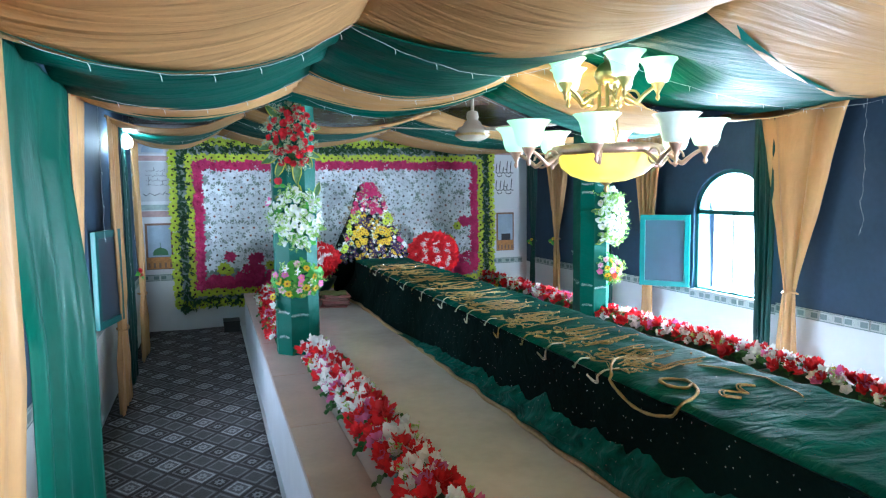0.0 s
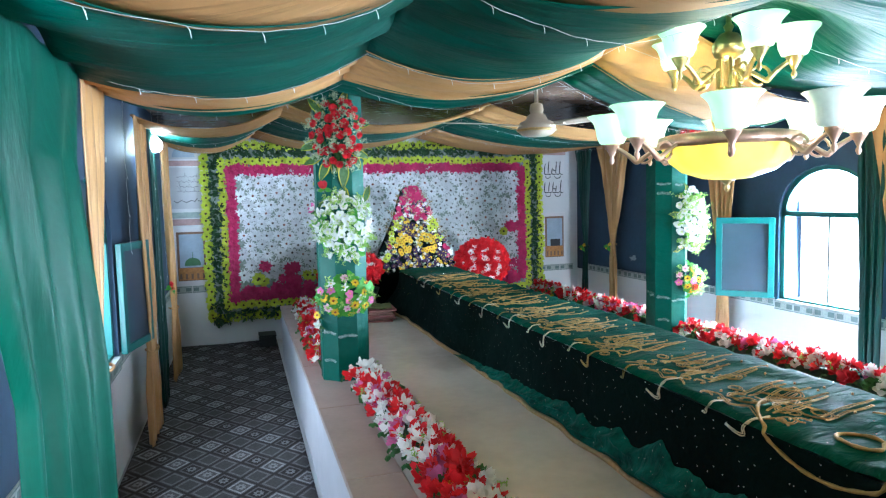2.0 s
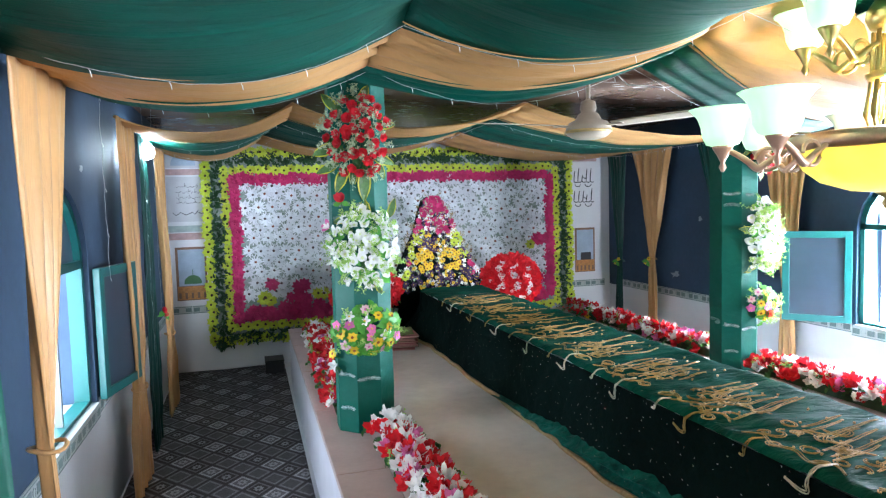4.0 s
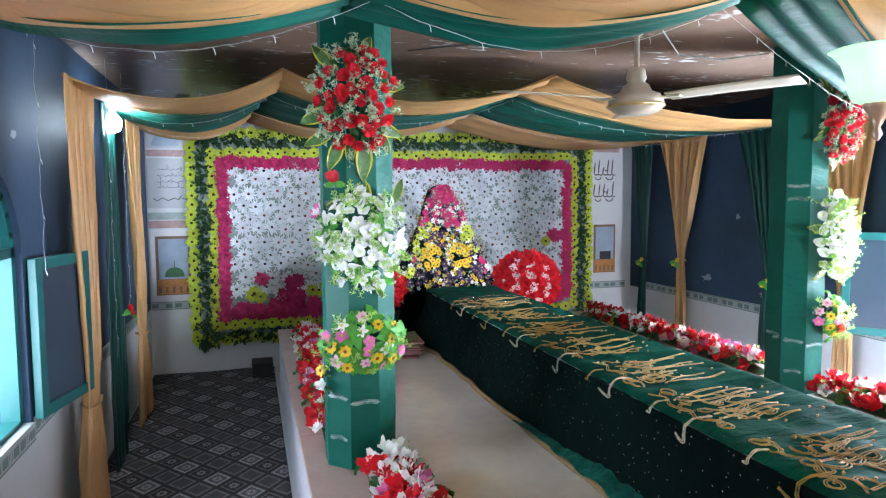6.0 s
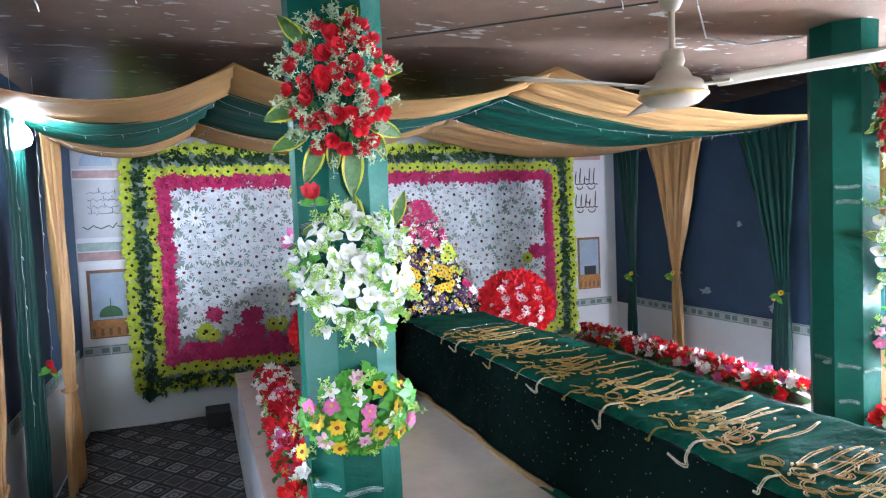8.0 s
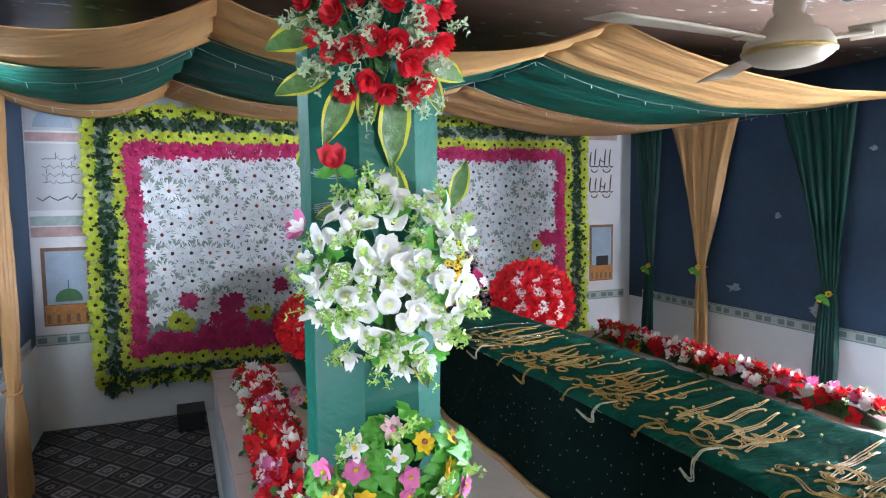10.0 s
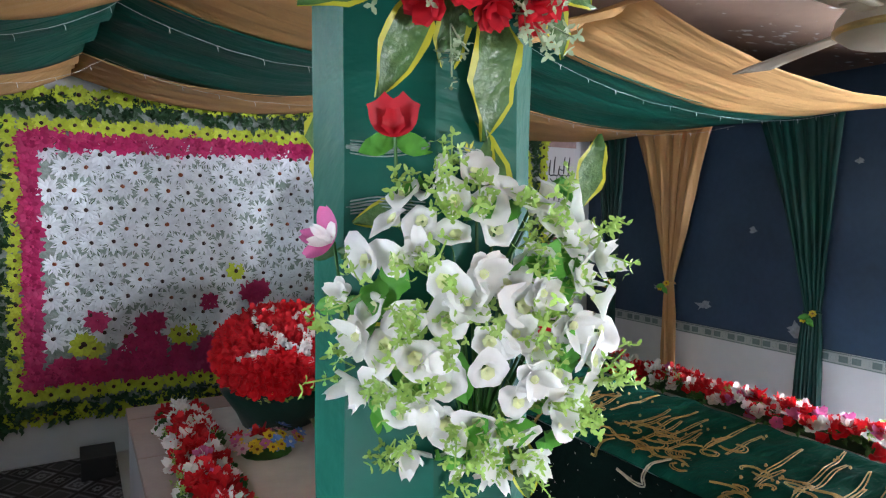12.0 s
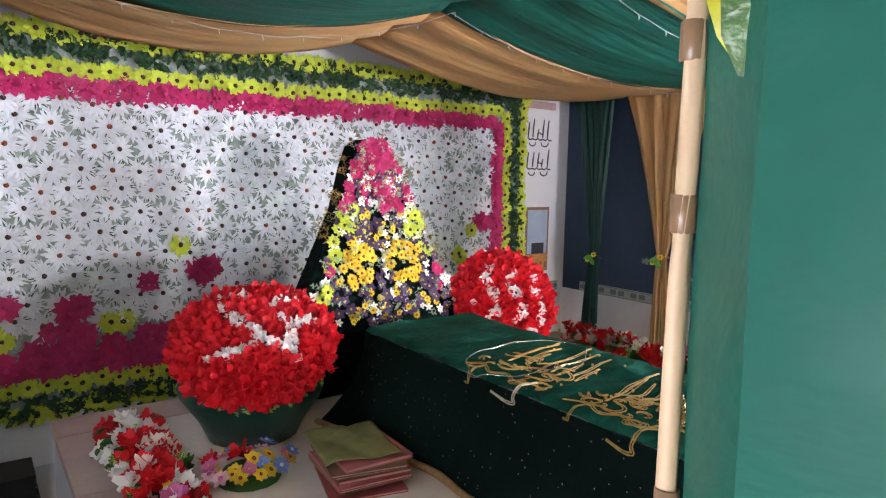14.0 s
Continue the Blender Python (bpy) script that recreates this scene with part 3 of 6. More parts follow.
def drape(material, rows, label, folds, seed, dep=0.02, tie=None):
    """A cloth hanging free of the wall. rows: (z, near point, far point) in plan, from top to foot."""
    c = empty("curtain", *rows[-1][1], 0, label, "curtain", "wall curtains")
    o = Matrix.Translation((-rows[-1][1][0], -rows[-1][1][1], 0))

    def fn(u, v):
        k = u * (len(rows) - 1)
        i = min(int(k), len(rows) - 2)
        f = k - i
        f = f * f * (3 - 2 * f) * 0.6 + f * 0.4
        (za, a, b), (zb, c2, d) = rows[i], rows[i + 1]
        za0, za1 = za if isinstance(za, tuple) else (za, za)
        z = (za0 + (za1 - za0) * v) * (1 - f) + zb * f
        P, Q = Vector(a).lerp(Vector(c2), f), Vector(b).lerp(Vector(d), f)
        t = (Q - P)
        nrm = Vector((t.y, -t.x)).normalized()
        ph = v * folds * 2 * math.pi
        q = P + t * v + nrm * (dep * math.sin(ph + 1.6 * noise.noise((v * 2, z * 0.5, seed))) * min(1, 0.3 + 2 * u) + 0.01 * noise.noise((v * 3, z * 1.5, seed + 4)))
        return o @ Vector((q.x, q.y, z))
    part("cloth", Geo().grid(fn, 44, folds * 12), material, c, smooth=True)
    cloth(c.children[0], 0.003)
    if tie:
        (x, y), z, r = tie
        pts = [o @ Vector((x + r * math.cos(a), y + r * math.sin(a), z + 0.006 * math.sin(2 * a))) for a in [2 * math.pi * i / 16 for i in range(16)]]
        part("tie_band", Geo().tube(pts, 0.007, 6, closed=True), material, c, smooth=True)
    return c


drape(GOLD, [((2.16, 2.0), (-0.58, 0.5), (-0.41, 1.64)), (1.2, (-0.55, 0.7), (-0.405, 1.64)), (0.012, (-0.60, 0.6), (-0.44, 1.50))], "gold satin curtain hanging straight from the ceiling drape", 4, 1, 0.013)
drape(GREEN, [((2.0, 2.07), (-0.43, 1.68), (-0.515, 2.95)), (1.75, (-0.49, 1.85), (-0.45, 2.55)), (1.2, (-0.488, 2.05), (-0.384, 2.39)), (0.012, (-0.485, 2.0), (-0.38, 2.40))], "green satin curtain hanging with taped creases", 3, 2, 0.013)
drape(GOLD, [((2.07, 2.15), (-0.515, 2.98), (-0.585, 3.83)), (1.5, (-0.55, 3.12), (-0.60, 3.62)), (0.98, (-0.575, 3.28), (-0.595, 3.37)), (0.6, (-0.56, 3.28), (-0.62, 3.5)), (0.012, (-0.54, 3.25), (-0.63, 3.62))], G1, 4, 3, 0.018, ((-0.585, 3.325), 0.98, 0.05))
curtain(GOLD, XLc, 1, 5.12, 5.74, 2.2, (5.37, 0.62, 0.10), (5.10, 5.62), G1, 6, 4)
curtain(SHADED_GREEN, XLc - 0.01, 1, 5.92, 6.35, 2.19, None, (5.95, 6.3), G2, 5, 5)
curtain(GOLD, XLc, 1, 6.66, 7.24, 2.19, (6.95, 0.66, 0.085), (6.74, 7.26), G1, 6, 6)
curtain(GOLD, XRc, -1, 3.2, 3.98, 2.24, (3.66, 0.83, 0.06), (3.55, 3.8), G1, 2, 7)
curtain(SHADED_GREEN, XRc + 0.015, -1, 3.82, 4.05, 2.22, None, (3.85, 4.0), G2, 3, 8)
curtain(GOLD, XRc, -1, 5.15, 5.72, 2.22, (5.38, 0.86, 0.05), (5.28, 5.5), G1, 5, 9)
curtain(SHADED_GREEN, XRc, -1, 5.93, 6.5, 2.2, (6.08, 0.95, 0.05), (6.0, 6.2), "green satin curtain gathered with a tie against the wall", 6, 10)
curtain(GOLD, XRc, -1, 6.88, 7.62, 2.21, (7.22, 1.02, 0.045), (7.12, 7.3), G1, 5, 11)
curtain(SHADED_GREEN, XRc, -1, 7.72, 8.12, 2.2, (7.85, 0.95, 0.05), (7.78, 7.98), "green satin curtain gathered with a tie against the wall", 5, 12)


# ---------------- pillars ----------------
def pillar(cx, cy, gold, half=0.143):
    p = empty("pillar", cx, cy, PZ, "octagonal pillar wrapped in taped green satin", "pillar", "pillars")
    R = half / math.cos(math.pi / 8)

    def ring(z, k=1.0):
        return [(k * R * math.cos(math.pi / 8 + i * math.pi / 4), k * R * math.sin(math.pi / 8 + i * math.pi / 4), z) for i in range(8)]
    g = Geo()
    zs = [0.004 + i * (ZC - PZ - 0.008) / 40 for i in range(41)]
    vs = []
    for i, z in enumerate(zs):
        for q in ring(z):
            s = 1 + 0.012 * noise.noise((q[0] * 9, q[1] * 9, z * 5)) + 0.006 * math.sin(z * 23 + q[0] * 20)
            vs.append((q[0] * s, q[1] * s, z))
    g.add(vs, [(i * 8 + k, i * 8 + (k + 1) % 8, (i + 1) * 8 + (k + 1) % 8, (i + 1) * 8 + k) for i in range(40) for k in range(8)])
    part("wrap", g, PGREEN, p)
    part("core", Geo().lathe([(0.12, 0.0), (0.12, ZC - PZ)], 8), CURB, p)
    zt = 2.40 - PZ
    if gold:
        part("collar", Geo().lathe([(0.158, zt - 0.045), (0.172, zt - 0.03), (0.168, zt - 0.005), (0.176, zt + 0.012), (0.166, zt + 0.035), (0.158, zt + 0.04)], 32, wave=0.02, waves=11), SHADED_GREEN, p, "gathered dark green cloth collar", True)
    for z, w, a in ((0.30, 0.10, 225), (0.28, 0.12, 270), (1.158, 0.108, 225), (1.087, 0.108, 225), (1.15, 0.07, 270), (0.13, 0.09, 225), (1.70, 0.09, 250), (0.46, 0.05, 270), (0.33, 0.1, 180), (0.31, 0.1, 200)):
        t = Geo()
        mm = pose(0, 0, z, 0, 0, a) @ Matrix.Translation((half + 0.0045, 0, 0))
        t.grid(lambda u, v: mm @ Vector((0.0015 * math.sin(u * 9 + v * 4), (u - 0.5) * w, (v - 0.5) * (0.003 + 0.002 * math.sin(z * 50)) + 0.003 * math.sin(u * 5 + z * 40))), 8, 2)
        for dz in (-0.008, -0.004, 0.0, 0.004, 0.008):
            t.grid(lambda u, v: mm @ Vector((0.0012 * math.sin(u * 9 + v * 4 + dz * 99), (u - 0.5) * w * 0.9, dz + (v - 0.5) * 0.0014 + 0.003 * math.sin(u * 5 + z * 40))), 8, 1)
        cloth(part("tape", t, TAPE, p, "clear shiny tape"), 0.001)
    if gold:
        a = radians(112)
        cx2, cy2 = 0.165 * math.cos(a), 0.165 * math.sin(a)
        part("conduit", Geo().tube([(cx2 + 0.002 * math.sin(i * 0.9), cy2 + 0.002 * math.cos(i * 0.7), 0.01 + i * (ZC - PZ - 0.012) / 24) for i in range(25)], 0.0078, 10), CONDUIT, p, "cream plastic conduit up the pillar", True)
        for z in (0.42, 0.80, 1.02, 1.14, 1.45):
            part("brown_tape", Geo().lathe([(0.0084, z - 0.014), (0.0094, z - 0.013), (0.0094, z + 0.013), (0.0084, z + 0.014)], 12, 0, Matrix.Translation((cx2, cy2, 0))), BTAPE, p, "brown tape", True)
    return p


PL = (0.560, 4.510)
PR = (3.11, 4.77)
pillar(*PL, True)
pillar(*PR, False)

# ---------------- grave ----------------
GX0, GX1, GY0, GY1, GZ = 1.47, 2.08, -0.2, 6.82, 0.905
grave = empty("covered_grave", (GX0 + GX1) / 2, (GY0 + GY1) / 2, PZ, "long grave covered with green and black velvet embroidered in gold", "grave")
go = Matrix.Translation((-(GX0 + GX1) / 2, -(GY0 + GY1) / 2, -PZ))
part("slab", Geo().box((-0.27, -3.45, 0.0), (0.27, 3.45, 0.35)), CURB, grave)


def cover_top(u, v):
    x, y = GX0 + (GX1 - GX0) * u, GY0 + (GY1 - GY0) * v
    e = min(u, 1 - u) * (GX1 - GX0)
    z = GZ - 0.016 * max(0, 1 - e / 0.03) ** 2
    z += 0.010 * noise.noise((x * 7, y * 5, 2)) + 0.006 * noise.noise((x * 9 + y * 4, y * 15, 7)) + 0.005 * math.sin(y * 34 + 5 * x + 4 * noise.noise((x * 3, y * 2, 8))) * (0.5 + noise.noise((x, y, 4)))
    return go @ Vector((x, y, z))


part("top_cover", Geo().grid(cover_top, 24, 300), VELVET, grave, "crumpled green velvet top", True)


def skirt_l(u, v):
    y, z = GY0 + (GY1 - GY0) * v, PZ + 0.006 + (GZ - 0.016 - PZ - 0.006) * u
    k = 1 - u
    far = max(0, min(1, (y - 6.2) / 0.6))
    flare = 0.098 + 0.13 * far * far
    return go @ Vector((GX0 - 0.004 - flare * k ** (1.4 + far) - k * (0.006 * math.sin(y * 9 + 3 * noise.noise((y, 1, 1))) + 0.012 * noise.noise((y * 5, z * 7, 6))), y, z))


def skirt_r(u, v):
    p = skirt_l(u, v)
    return Vector((-p.x, p.y, p.z))


def skirt_end(u, v):
    x, z = GX0 + (GX1 - GX0) * v, PZ + 0.006 + (GZ - 0.016 - PZ - 0.006) * u
    return go @ Vector((x, GY1 + 0.004 + (1 - u) * (0.02 + 0.012 * math.sin(x * 20)), z))


part("side_cover", Geo().grid(skirt_l, 10, 240), BLACKV, grave, "black velvet side with scattered sequins", True)
part("side_cover", Geo().grid(skirt_r, 10, 240), BLACKV, grave, "black velvet side", True)
part("end_cover", Geo().grid(skirt_end, 8, 24), BLACKV, grave, "black velvet end", True)
hem = [skirt_l(0.0, i / 120) + Vector((-0.012, 0, 0.004 + 0.004 * math.sin(i))) for i in range(121)]
part("gold_hem", Geo().tube(hem, 0.014, 6), mat("gold_braid", (0.36, 0.23, 0.10), 0.55, 0.2, var=0.4, scale=60, fine=200, bump=0.6), grave, "worn gold braid hem", True)


# green under-cloth below the black side towards the foot, fold sheen painted in
def flounce(u, v):
    y = GY0 + (4.7 - GY0) * v
    hgt = (0.60 + 0.14 * noise.noise((y * 2.2, 3, 1)) + 0.22 * noise.noise((y * 7, 6, 1)) + 0.12 * noise.noise((y * 19, 2, 4))) * (1 - v) ** 0.75 + 0.02
    p = skirt_l(0.015 + u * hgt, (y - GY0) / (GY1 - GY0))
    k = noise.noise((y * 5 + u * 3.5, u * 1.5, 5)) + 0.6 * math.sin(y * 17 + u * 9 + 5 * noise.noise((y * 2, u, 2)))
    edge = min(1, 4 * (1 - u)) * min(1, 0.1 + 3 * u)
    return p + Vector((-0.004 - (0.024 + 0.024 * k) * edge, 0, 0))


part("under_cloth", Geo().grid(flounce, 16, 320), UNDER, grave, "crumpled green velvet under-cloth with fold highlights painted in", True)
# sequins over the sides
rnd = random.Random(5)
sq = Geo()
for i in range(150):
    for j in range(9):
        v, u = (i + 0.5 * (j % 2) + rnd.uniform(-0.42, 0.42)) / 150, (j + 0.5 + rnd.uniform(-0.45, 0.45)) / 9
        if not 0 < v < 1 or rnd.random() < 0.45:
            continue
        p = skirt_l(u, v) + Vector((-0.004 - (0.03 if u < 0.6 and v < 0.55 else 0), 0, 0))
        r = rnd.uniform(0.0022, 0.0042)
        a = rnd.random() * 3
        sq.add([p + Vector((0, r * math.cos(a + k * 2.1), r * math.sin(a + k * 2.1))) for k in range(3)], [(0, 1, 2)])
for i in range(700):
    p = cover_top(rnd.random(), rnd.random()) + Vector((0, 0, 0.003))
    r, a = rnd.uniform(0.0014, 0.003), rnd.random() * 3
    sq.add([p + Vector((r * math.cos(a + k * 2.1), r * math.sin(a + k * 2.1), 0)) for k in range(3)], [(0, 1, 2)])
tagged(part("sequin_scatter", sq, SEQUIN, grave, "tiny silver sequins"), kind="stuff")


# embroidery: bands of long flowing strokes across the top, tails hanging over the edge
def stroke(g, pts, r):
    P = []
    n = len(pts)
    for i in range(n - 1):
        a, b, c, d = (Vector(pts[max(0, i - 1)]), Vector(pts[i]), Vector(pts[i + 1]), Vector(pts[min(n - 1, i + 2)]))
        for k in range(4):
            t = k / 4
            P.append(0.5 * ((2 * b) + (c - a) * t + (2 * a - 5 * b + 4 * c - d) * t * t + (3 * b - a - 3 * c + d) * t ** 3))
    P.append(Vector(pts[-1]))
    g.tube(P, [r * (0.5 + 0.7 * math.sin(math.pi * (0.12 + 0.8 * i / len(P)))) for i in range(len(P))], 5)


def on_cover(x, y):
    """A point on the cover, running down the side past the edge."""
    if x >= GX0 + 0.004:
        q = cover_top((x - GX0) / (GX1 - GX0), (y - GY0) / (GY1 - GY0))
        return q + Vector((0, 0, 0.004))
    d = GX0 + 0.004 - x
    return skirt_l(1 - d / (GZ - PZ), (y - GY0) / (GY1 - GY0)) + Vector((-0.006, 0, 0))


def spline(pts):
    """Points of a smooth line through pts in the cover's own plane."""
    P, n = [], len(pts)
    for i in range(n - 1):
        a, b, c, d = (Vector(pts[max(0, i - 1)]), Vector(pts[i]), Vector(pts[i + 1]), Vector(pts[min(n - 1, i + 2)]))
        P += [0.5 * ((2 * b) + (c - a) * t + (2 * a - 5 * b + 4 * c - d) * t * t + (3 * b - a - 3 * c + d) * t ** 3) for t in (0, 0.25, 0.5, 0.75)]
    return P + [Vector(pts[-1])]


def letter(name, pts, gap, r, material, label=""):
    """A letter stroke outlined by two beaded threads; pts: across and along the cover."""
    S = spline(pts)
    g = Geo()
    for side in ((-1, 1) if gap else (0,)):
        Q = []
        for i, q in enumerate(S):
            d = S[min(len(S) - 1, i + 1)] - S[max(0, i - 1)]
            nrm = Vector((-d.y, d.x)).normalized() * gap * side * (0.35 + 0.65 * math.sin(math.pi * (i + 0.6) / (len(S) + 0.2)))
            Q.append(on_cover(min(2.06, q.x + nrm.x), q.y + nrm.y))
        g.tube(Q, [r * (1.0 + 0.25 * math.sin(i * 2.3)) for i in range(len(Q))], 5)
    return part(name, g, material, grave, label, True)


rnd = random.Random(21)
yc = 2.22
while yc < 6.35:
    w = 0.40
    # tall letters lie parallel across the cover, leaning the same way
    for j in range(10):
        y = yc + (j / 9 - 0.5) * w * 0.80 + rnd.uniform(-0.012, 0.012)
        x0 = 1.60 + rnd.uniform(-0.03, 0.12)
        x1 = min(2.03, x0 + rnd.uniform(0.14, 0.34))
        lean, bow = 0.22 * (x1 - x0), rnd.uniform(-0.012, 0.012)
        letter("embroidered_stroke", [(x0 + (x1 - x0) * t, y + lean * (t - 0.5) + bow * math.sin(3.1 * t)) for t in (0, 0.3, 0.65, 1)], 0.0050, 0.0017, THREAD)
    # deep bowls open to the far side
    for j in range(4):
        y, x, r = yc + rnd.uniform(-0.42, 0.34) * w, rnd.uniform(1.56, 1.86), rnd.uniform(0.035, 0.060)
        a0 = rnd.uniform(2.2, 2.9)
        letter("embroidered_stroke", [(x + 0.75 * r * math.cos(a0 + i * 0.62), y + r * math.sin(a0 + i * 0.62)) for i in range(7)], 0.0056, 0.0019, THREAD)
    # small closed loops and teeth along the line of writing
    for j in range(16):
        y, x, r = yc + (j / 15 - 0.5) * w * 0.9, rnd.uniform(1.505, 1.72), rnd.uniform(0.013, 0.026)
        a0 = rnd.uniform(0, 6)
        letter("embroidered_stroke", [(x + r * math.cos(a0 + i * 0.9), y + 1.2 * r * math.sin(a0 + i * 0.9)) for i in range(rnd.choice((5, 6, 8)))], 0.0042, 0.0017, THREAD)
    for k2 in range(2):
        x = (1.53, 1.70)[k2] + rnd.uniform(-0.02, 0.03)
        letter("embroidered_stroke", [(x + 0.020 * math.sin(i * 2.1 + k2) + 0.012 * i / 8, yc + (i / 8 - 0.5) * w * (0.95 - 0.35 * k2)) for i in range(9)], 0.0048, 0.0019, THREAD)
    g = Geo()
    for j in range(16):
        y, x = yc + rnd.uniform(-w / 2, w / 2), rnd.uniform(1.525, 1.985)
        stroke(g, [on_cover(x, y), on_cover(x + 0.010, y + 0.007)], 0.0040)
    tagged(part("embroidered_dot_scatter", g, THREAD, grave, smooth=True), kind="stuff")
    # tails fall over the edge: a hook with a long foot, and a short stub
    y, drop, foot = yc - 0.10 + rnd.uniform(-0.04, 0.04), rnd.uniform(0.030, 0.062), rnd.uniform(0.035, 0.11)
    letter("embroidery_tail", [(1.555, y - 0.012), (1.50, y - 0.004), (1.474 - drop * 0.5, y), (1.474 - drop, y - 0.006), (1.470 - drop, y + 0.3 * foot), (1.478 - drop * 0.85, y + foot)], 0.0042, 0.0024, SILVERT if rnd.random() < 0.65 else THREAD, "silver-gold tail hanging over the edge")
    y, drop = yc + 0.08 + rnd.uniform(-0.05, 0.05), rnd.uniform(0.012, 0.03)
    letter("embroidery_tail", [(1.53, y), (1.485, y + 0.006), (1.474 - drop, y + 0.004), (1.472 - drop, y + 0.022)], 0.0034, 0.0020, SILVERT if rnd.random() < 0.6 else THREAD, "short tail hanging over the edge")
    yc += 0.47

# a thick braided cord in a wide loop over the edge, with a round curl on the top
cord = [on_cover(*q) for q in spline([(1.68, 2.27), (1.58, 2.20), (1.515, 2.12), (1.472, 2.05), (1.445, 2.00), (1.415, 1.90), (1.412, 1.80), (1.430, 1.72), (1.452, 1.67), (1.50, 1.66), (1.60, 1.72), (1.66, 1.80), (1.67, 1.88), (1.63, 1.93), (1.58, 1.90), (1.57, 1.83), (1.61, 1.79), (1.66, 1.82)])]
part("braided_cord", Geo().tube(cord, [0.0058 + 0.0012 * math.sin(i * 1.9) for i in range(len(cord))], 7), THREAD, grave, "looped gold braided cord", True)
letter("embroidered_stroke", [(1.70, 1.62), (1.66, 1.66), (1.70, 1.70), (1.76, 1.66), (1.80, 1.74), (1.86, 1.72)], 0.008, 0.003, THREAD)
letter("embroidered_stroke", [(1.90, 1.55), (1.95, 1.66), (1.96, 1.80), (1.93, 1.95), (1.86, 2.02)], 0.0, 0.003, THREAD)

# thin silver thread lying loose round the last band
def thread_pt(i):
    a = 2 * math.pi * i / 60
    rr = 1 + 0.06 * noise.noise((math.cos(a) * 2, math.sin(a) * 2, 3))
    return on_cover(min(2.06, max(1.462, 1.745 + 0.275 * rr * math.cos(a) + 0.03 * math.sin(a))), 6.09 + 0.175 * rr * math.sin(a)) + Vector((0, 0, 0.002))


part("silver_thread", Geo().tube([thread_pt(i) for i in range(58)], 0.0018, 5), SEQUIN, grave, "loose silver thread", True)


# ---------------- flower shapes ----------------
def petal(g, ln, wd, lift, curl, ang, mi=0, r0=0.0, tip=0.15, z0=0.0, nu=3, na=1):
    """One petal lying out from the centre at the given angle, in radians; lift: rise at the tip, curl: cupping across."""
    ca, sa = math.cos(ang), math.sin(ang)
    vs = []
    for i in range(nu + 1):
        t = i / nu
        w = wd * (math.sin(math.pi * min(1, 0.12 + t * 0.76)) ** 0.8 if i < nu else tip)
        r = r0 + ln * t
        z = z0 + lift * t ** 1.5
        for s in [k / na for k in range(-na, na + 1)]:
            lx, ly, lz = r, s * w / 2, z + curl * abs(s) ** (1 if na == 1 else 1.6)
            vs.append((lx * ca - ly * sa, lx * sa + ly * ca, lz))
    c = 2 * na + 1
    fs = [(i * c + k, (i + 1) * c + k, (i + 1) * c + k + 1, i * c + k + 1) for i in range(nu) for k in range(c - 1)]
    g.add(vs, fs, mi)


def dome(g, r, h, mi, n=7, z0=0.0):
    g.lathe([(r, z0), (r * 0.75, z0 + h * 0.7), (0.001, z0 + h)], n, mi)


def knit(g):
    """Joins the loose petals of a bloom into one surface at the points where they touch."""
    root = list(range(len(g.v)))

    def find(i):
        while root[i] != i:
            i = root[i]
        return i
    for f in g.f:
        for i in f[1:]:
            a, b = find(f[0]), find(i)
            if a != b:
                root[b] = a
    isles = {}
    for i in range(len(g.v)):
        isles.setdefault(find(i), []).append(i)
    groups = list(isles.values())
    P = np.array([tuple(v) for v in g.v])
    main = list(groups[0])
    swap = {}
    for isle in groups[1:]:
        d = ((P[isle][:, None, :] - P[main][None, :, :]) ** 2).sum(2)
        a, b = divmod(int(d.argmin()), len(main))
        swap[isle[a]] = main[b]
        main += [i for k, i in enumerate(isle) if k != a]
    keep = [i for i in range(len(g.v)) if i not in swap]
    at = {i: k for k, i in enumerate(keep)}
    g.v = [g.v[i] for i in keep]
    g.f = [tuple(at[swap.get(i, i)] for i in f) for f in g.f]
    return g


def proto(g, name, mats):
    knit(g)
    me = bpy.data.meshes.new(name)
    me.from_pydata(g.v, [], g.f)
    for m in mats:
        me.materials.append(m)
    me.polygons.foreach_set("material_index", g.mi)
    me.polygons.foreach_set("use_smooth", [True] * len(g.f))
    me.update()
    return me


def fmat(name, col, col2=None, trans=0.25, rough=0.6, rand=0.12):
    return mat(name, col, rough, var=0.2, scale=25, fine=120, trans=trans, col2=col2, rand=rand)


M_WHITE = fmat("white_petal", (0.82, 0.86, 0.89))
M_YEL = fmat("lime_petal", (0.56, 0.66, 0.05))
M_PINK = fmat("crimson_petal", (0.56, 0.025, 0.14))
M_RED = fmat("red_petal", (0.72, 0.012, 0.022))
M_ROSE = fmat("rose_petal", (0.66, 0.02, 0.035))
M_LILY = fmat("lily_petal", (0.93, 0.94, 0.90), trans=0.30, rand=0.05)
M_LILYC = fmat("lily_throat", (0.78, 0.84, 0.46))
M_GOLD = fmat("golden_petal", (0.80, 0.55, 0.02))
M_MAUVE = fmat("mauve_petal", (0.72, 0.18, 0.42))
M_PALEP = fmat("pale_pink_petal", (0.80, 0.52, 0.60))
M_PURP = fmat("purple_petal", (0.035, 0.009, 0.055), trans=0.1)
M_ORNG = fmat("orange_petal", (0.75, 0.12, 0.05))
M_BLUE = fmat("blue_petal", (0.16, 0.30, 0.72))
M_EYE = mat("dark_flower_eye", (0.05, 0.02, 0.012), 0.8, var=0.5, scale=60)
M_EYEB = mat("brown_flower_eye", (0.28, 0.07, 0.02), 0.8, var=0.5, scale=60)
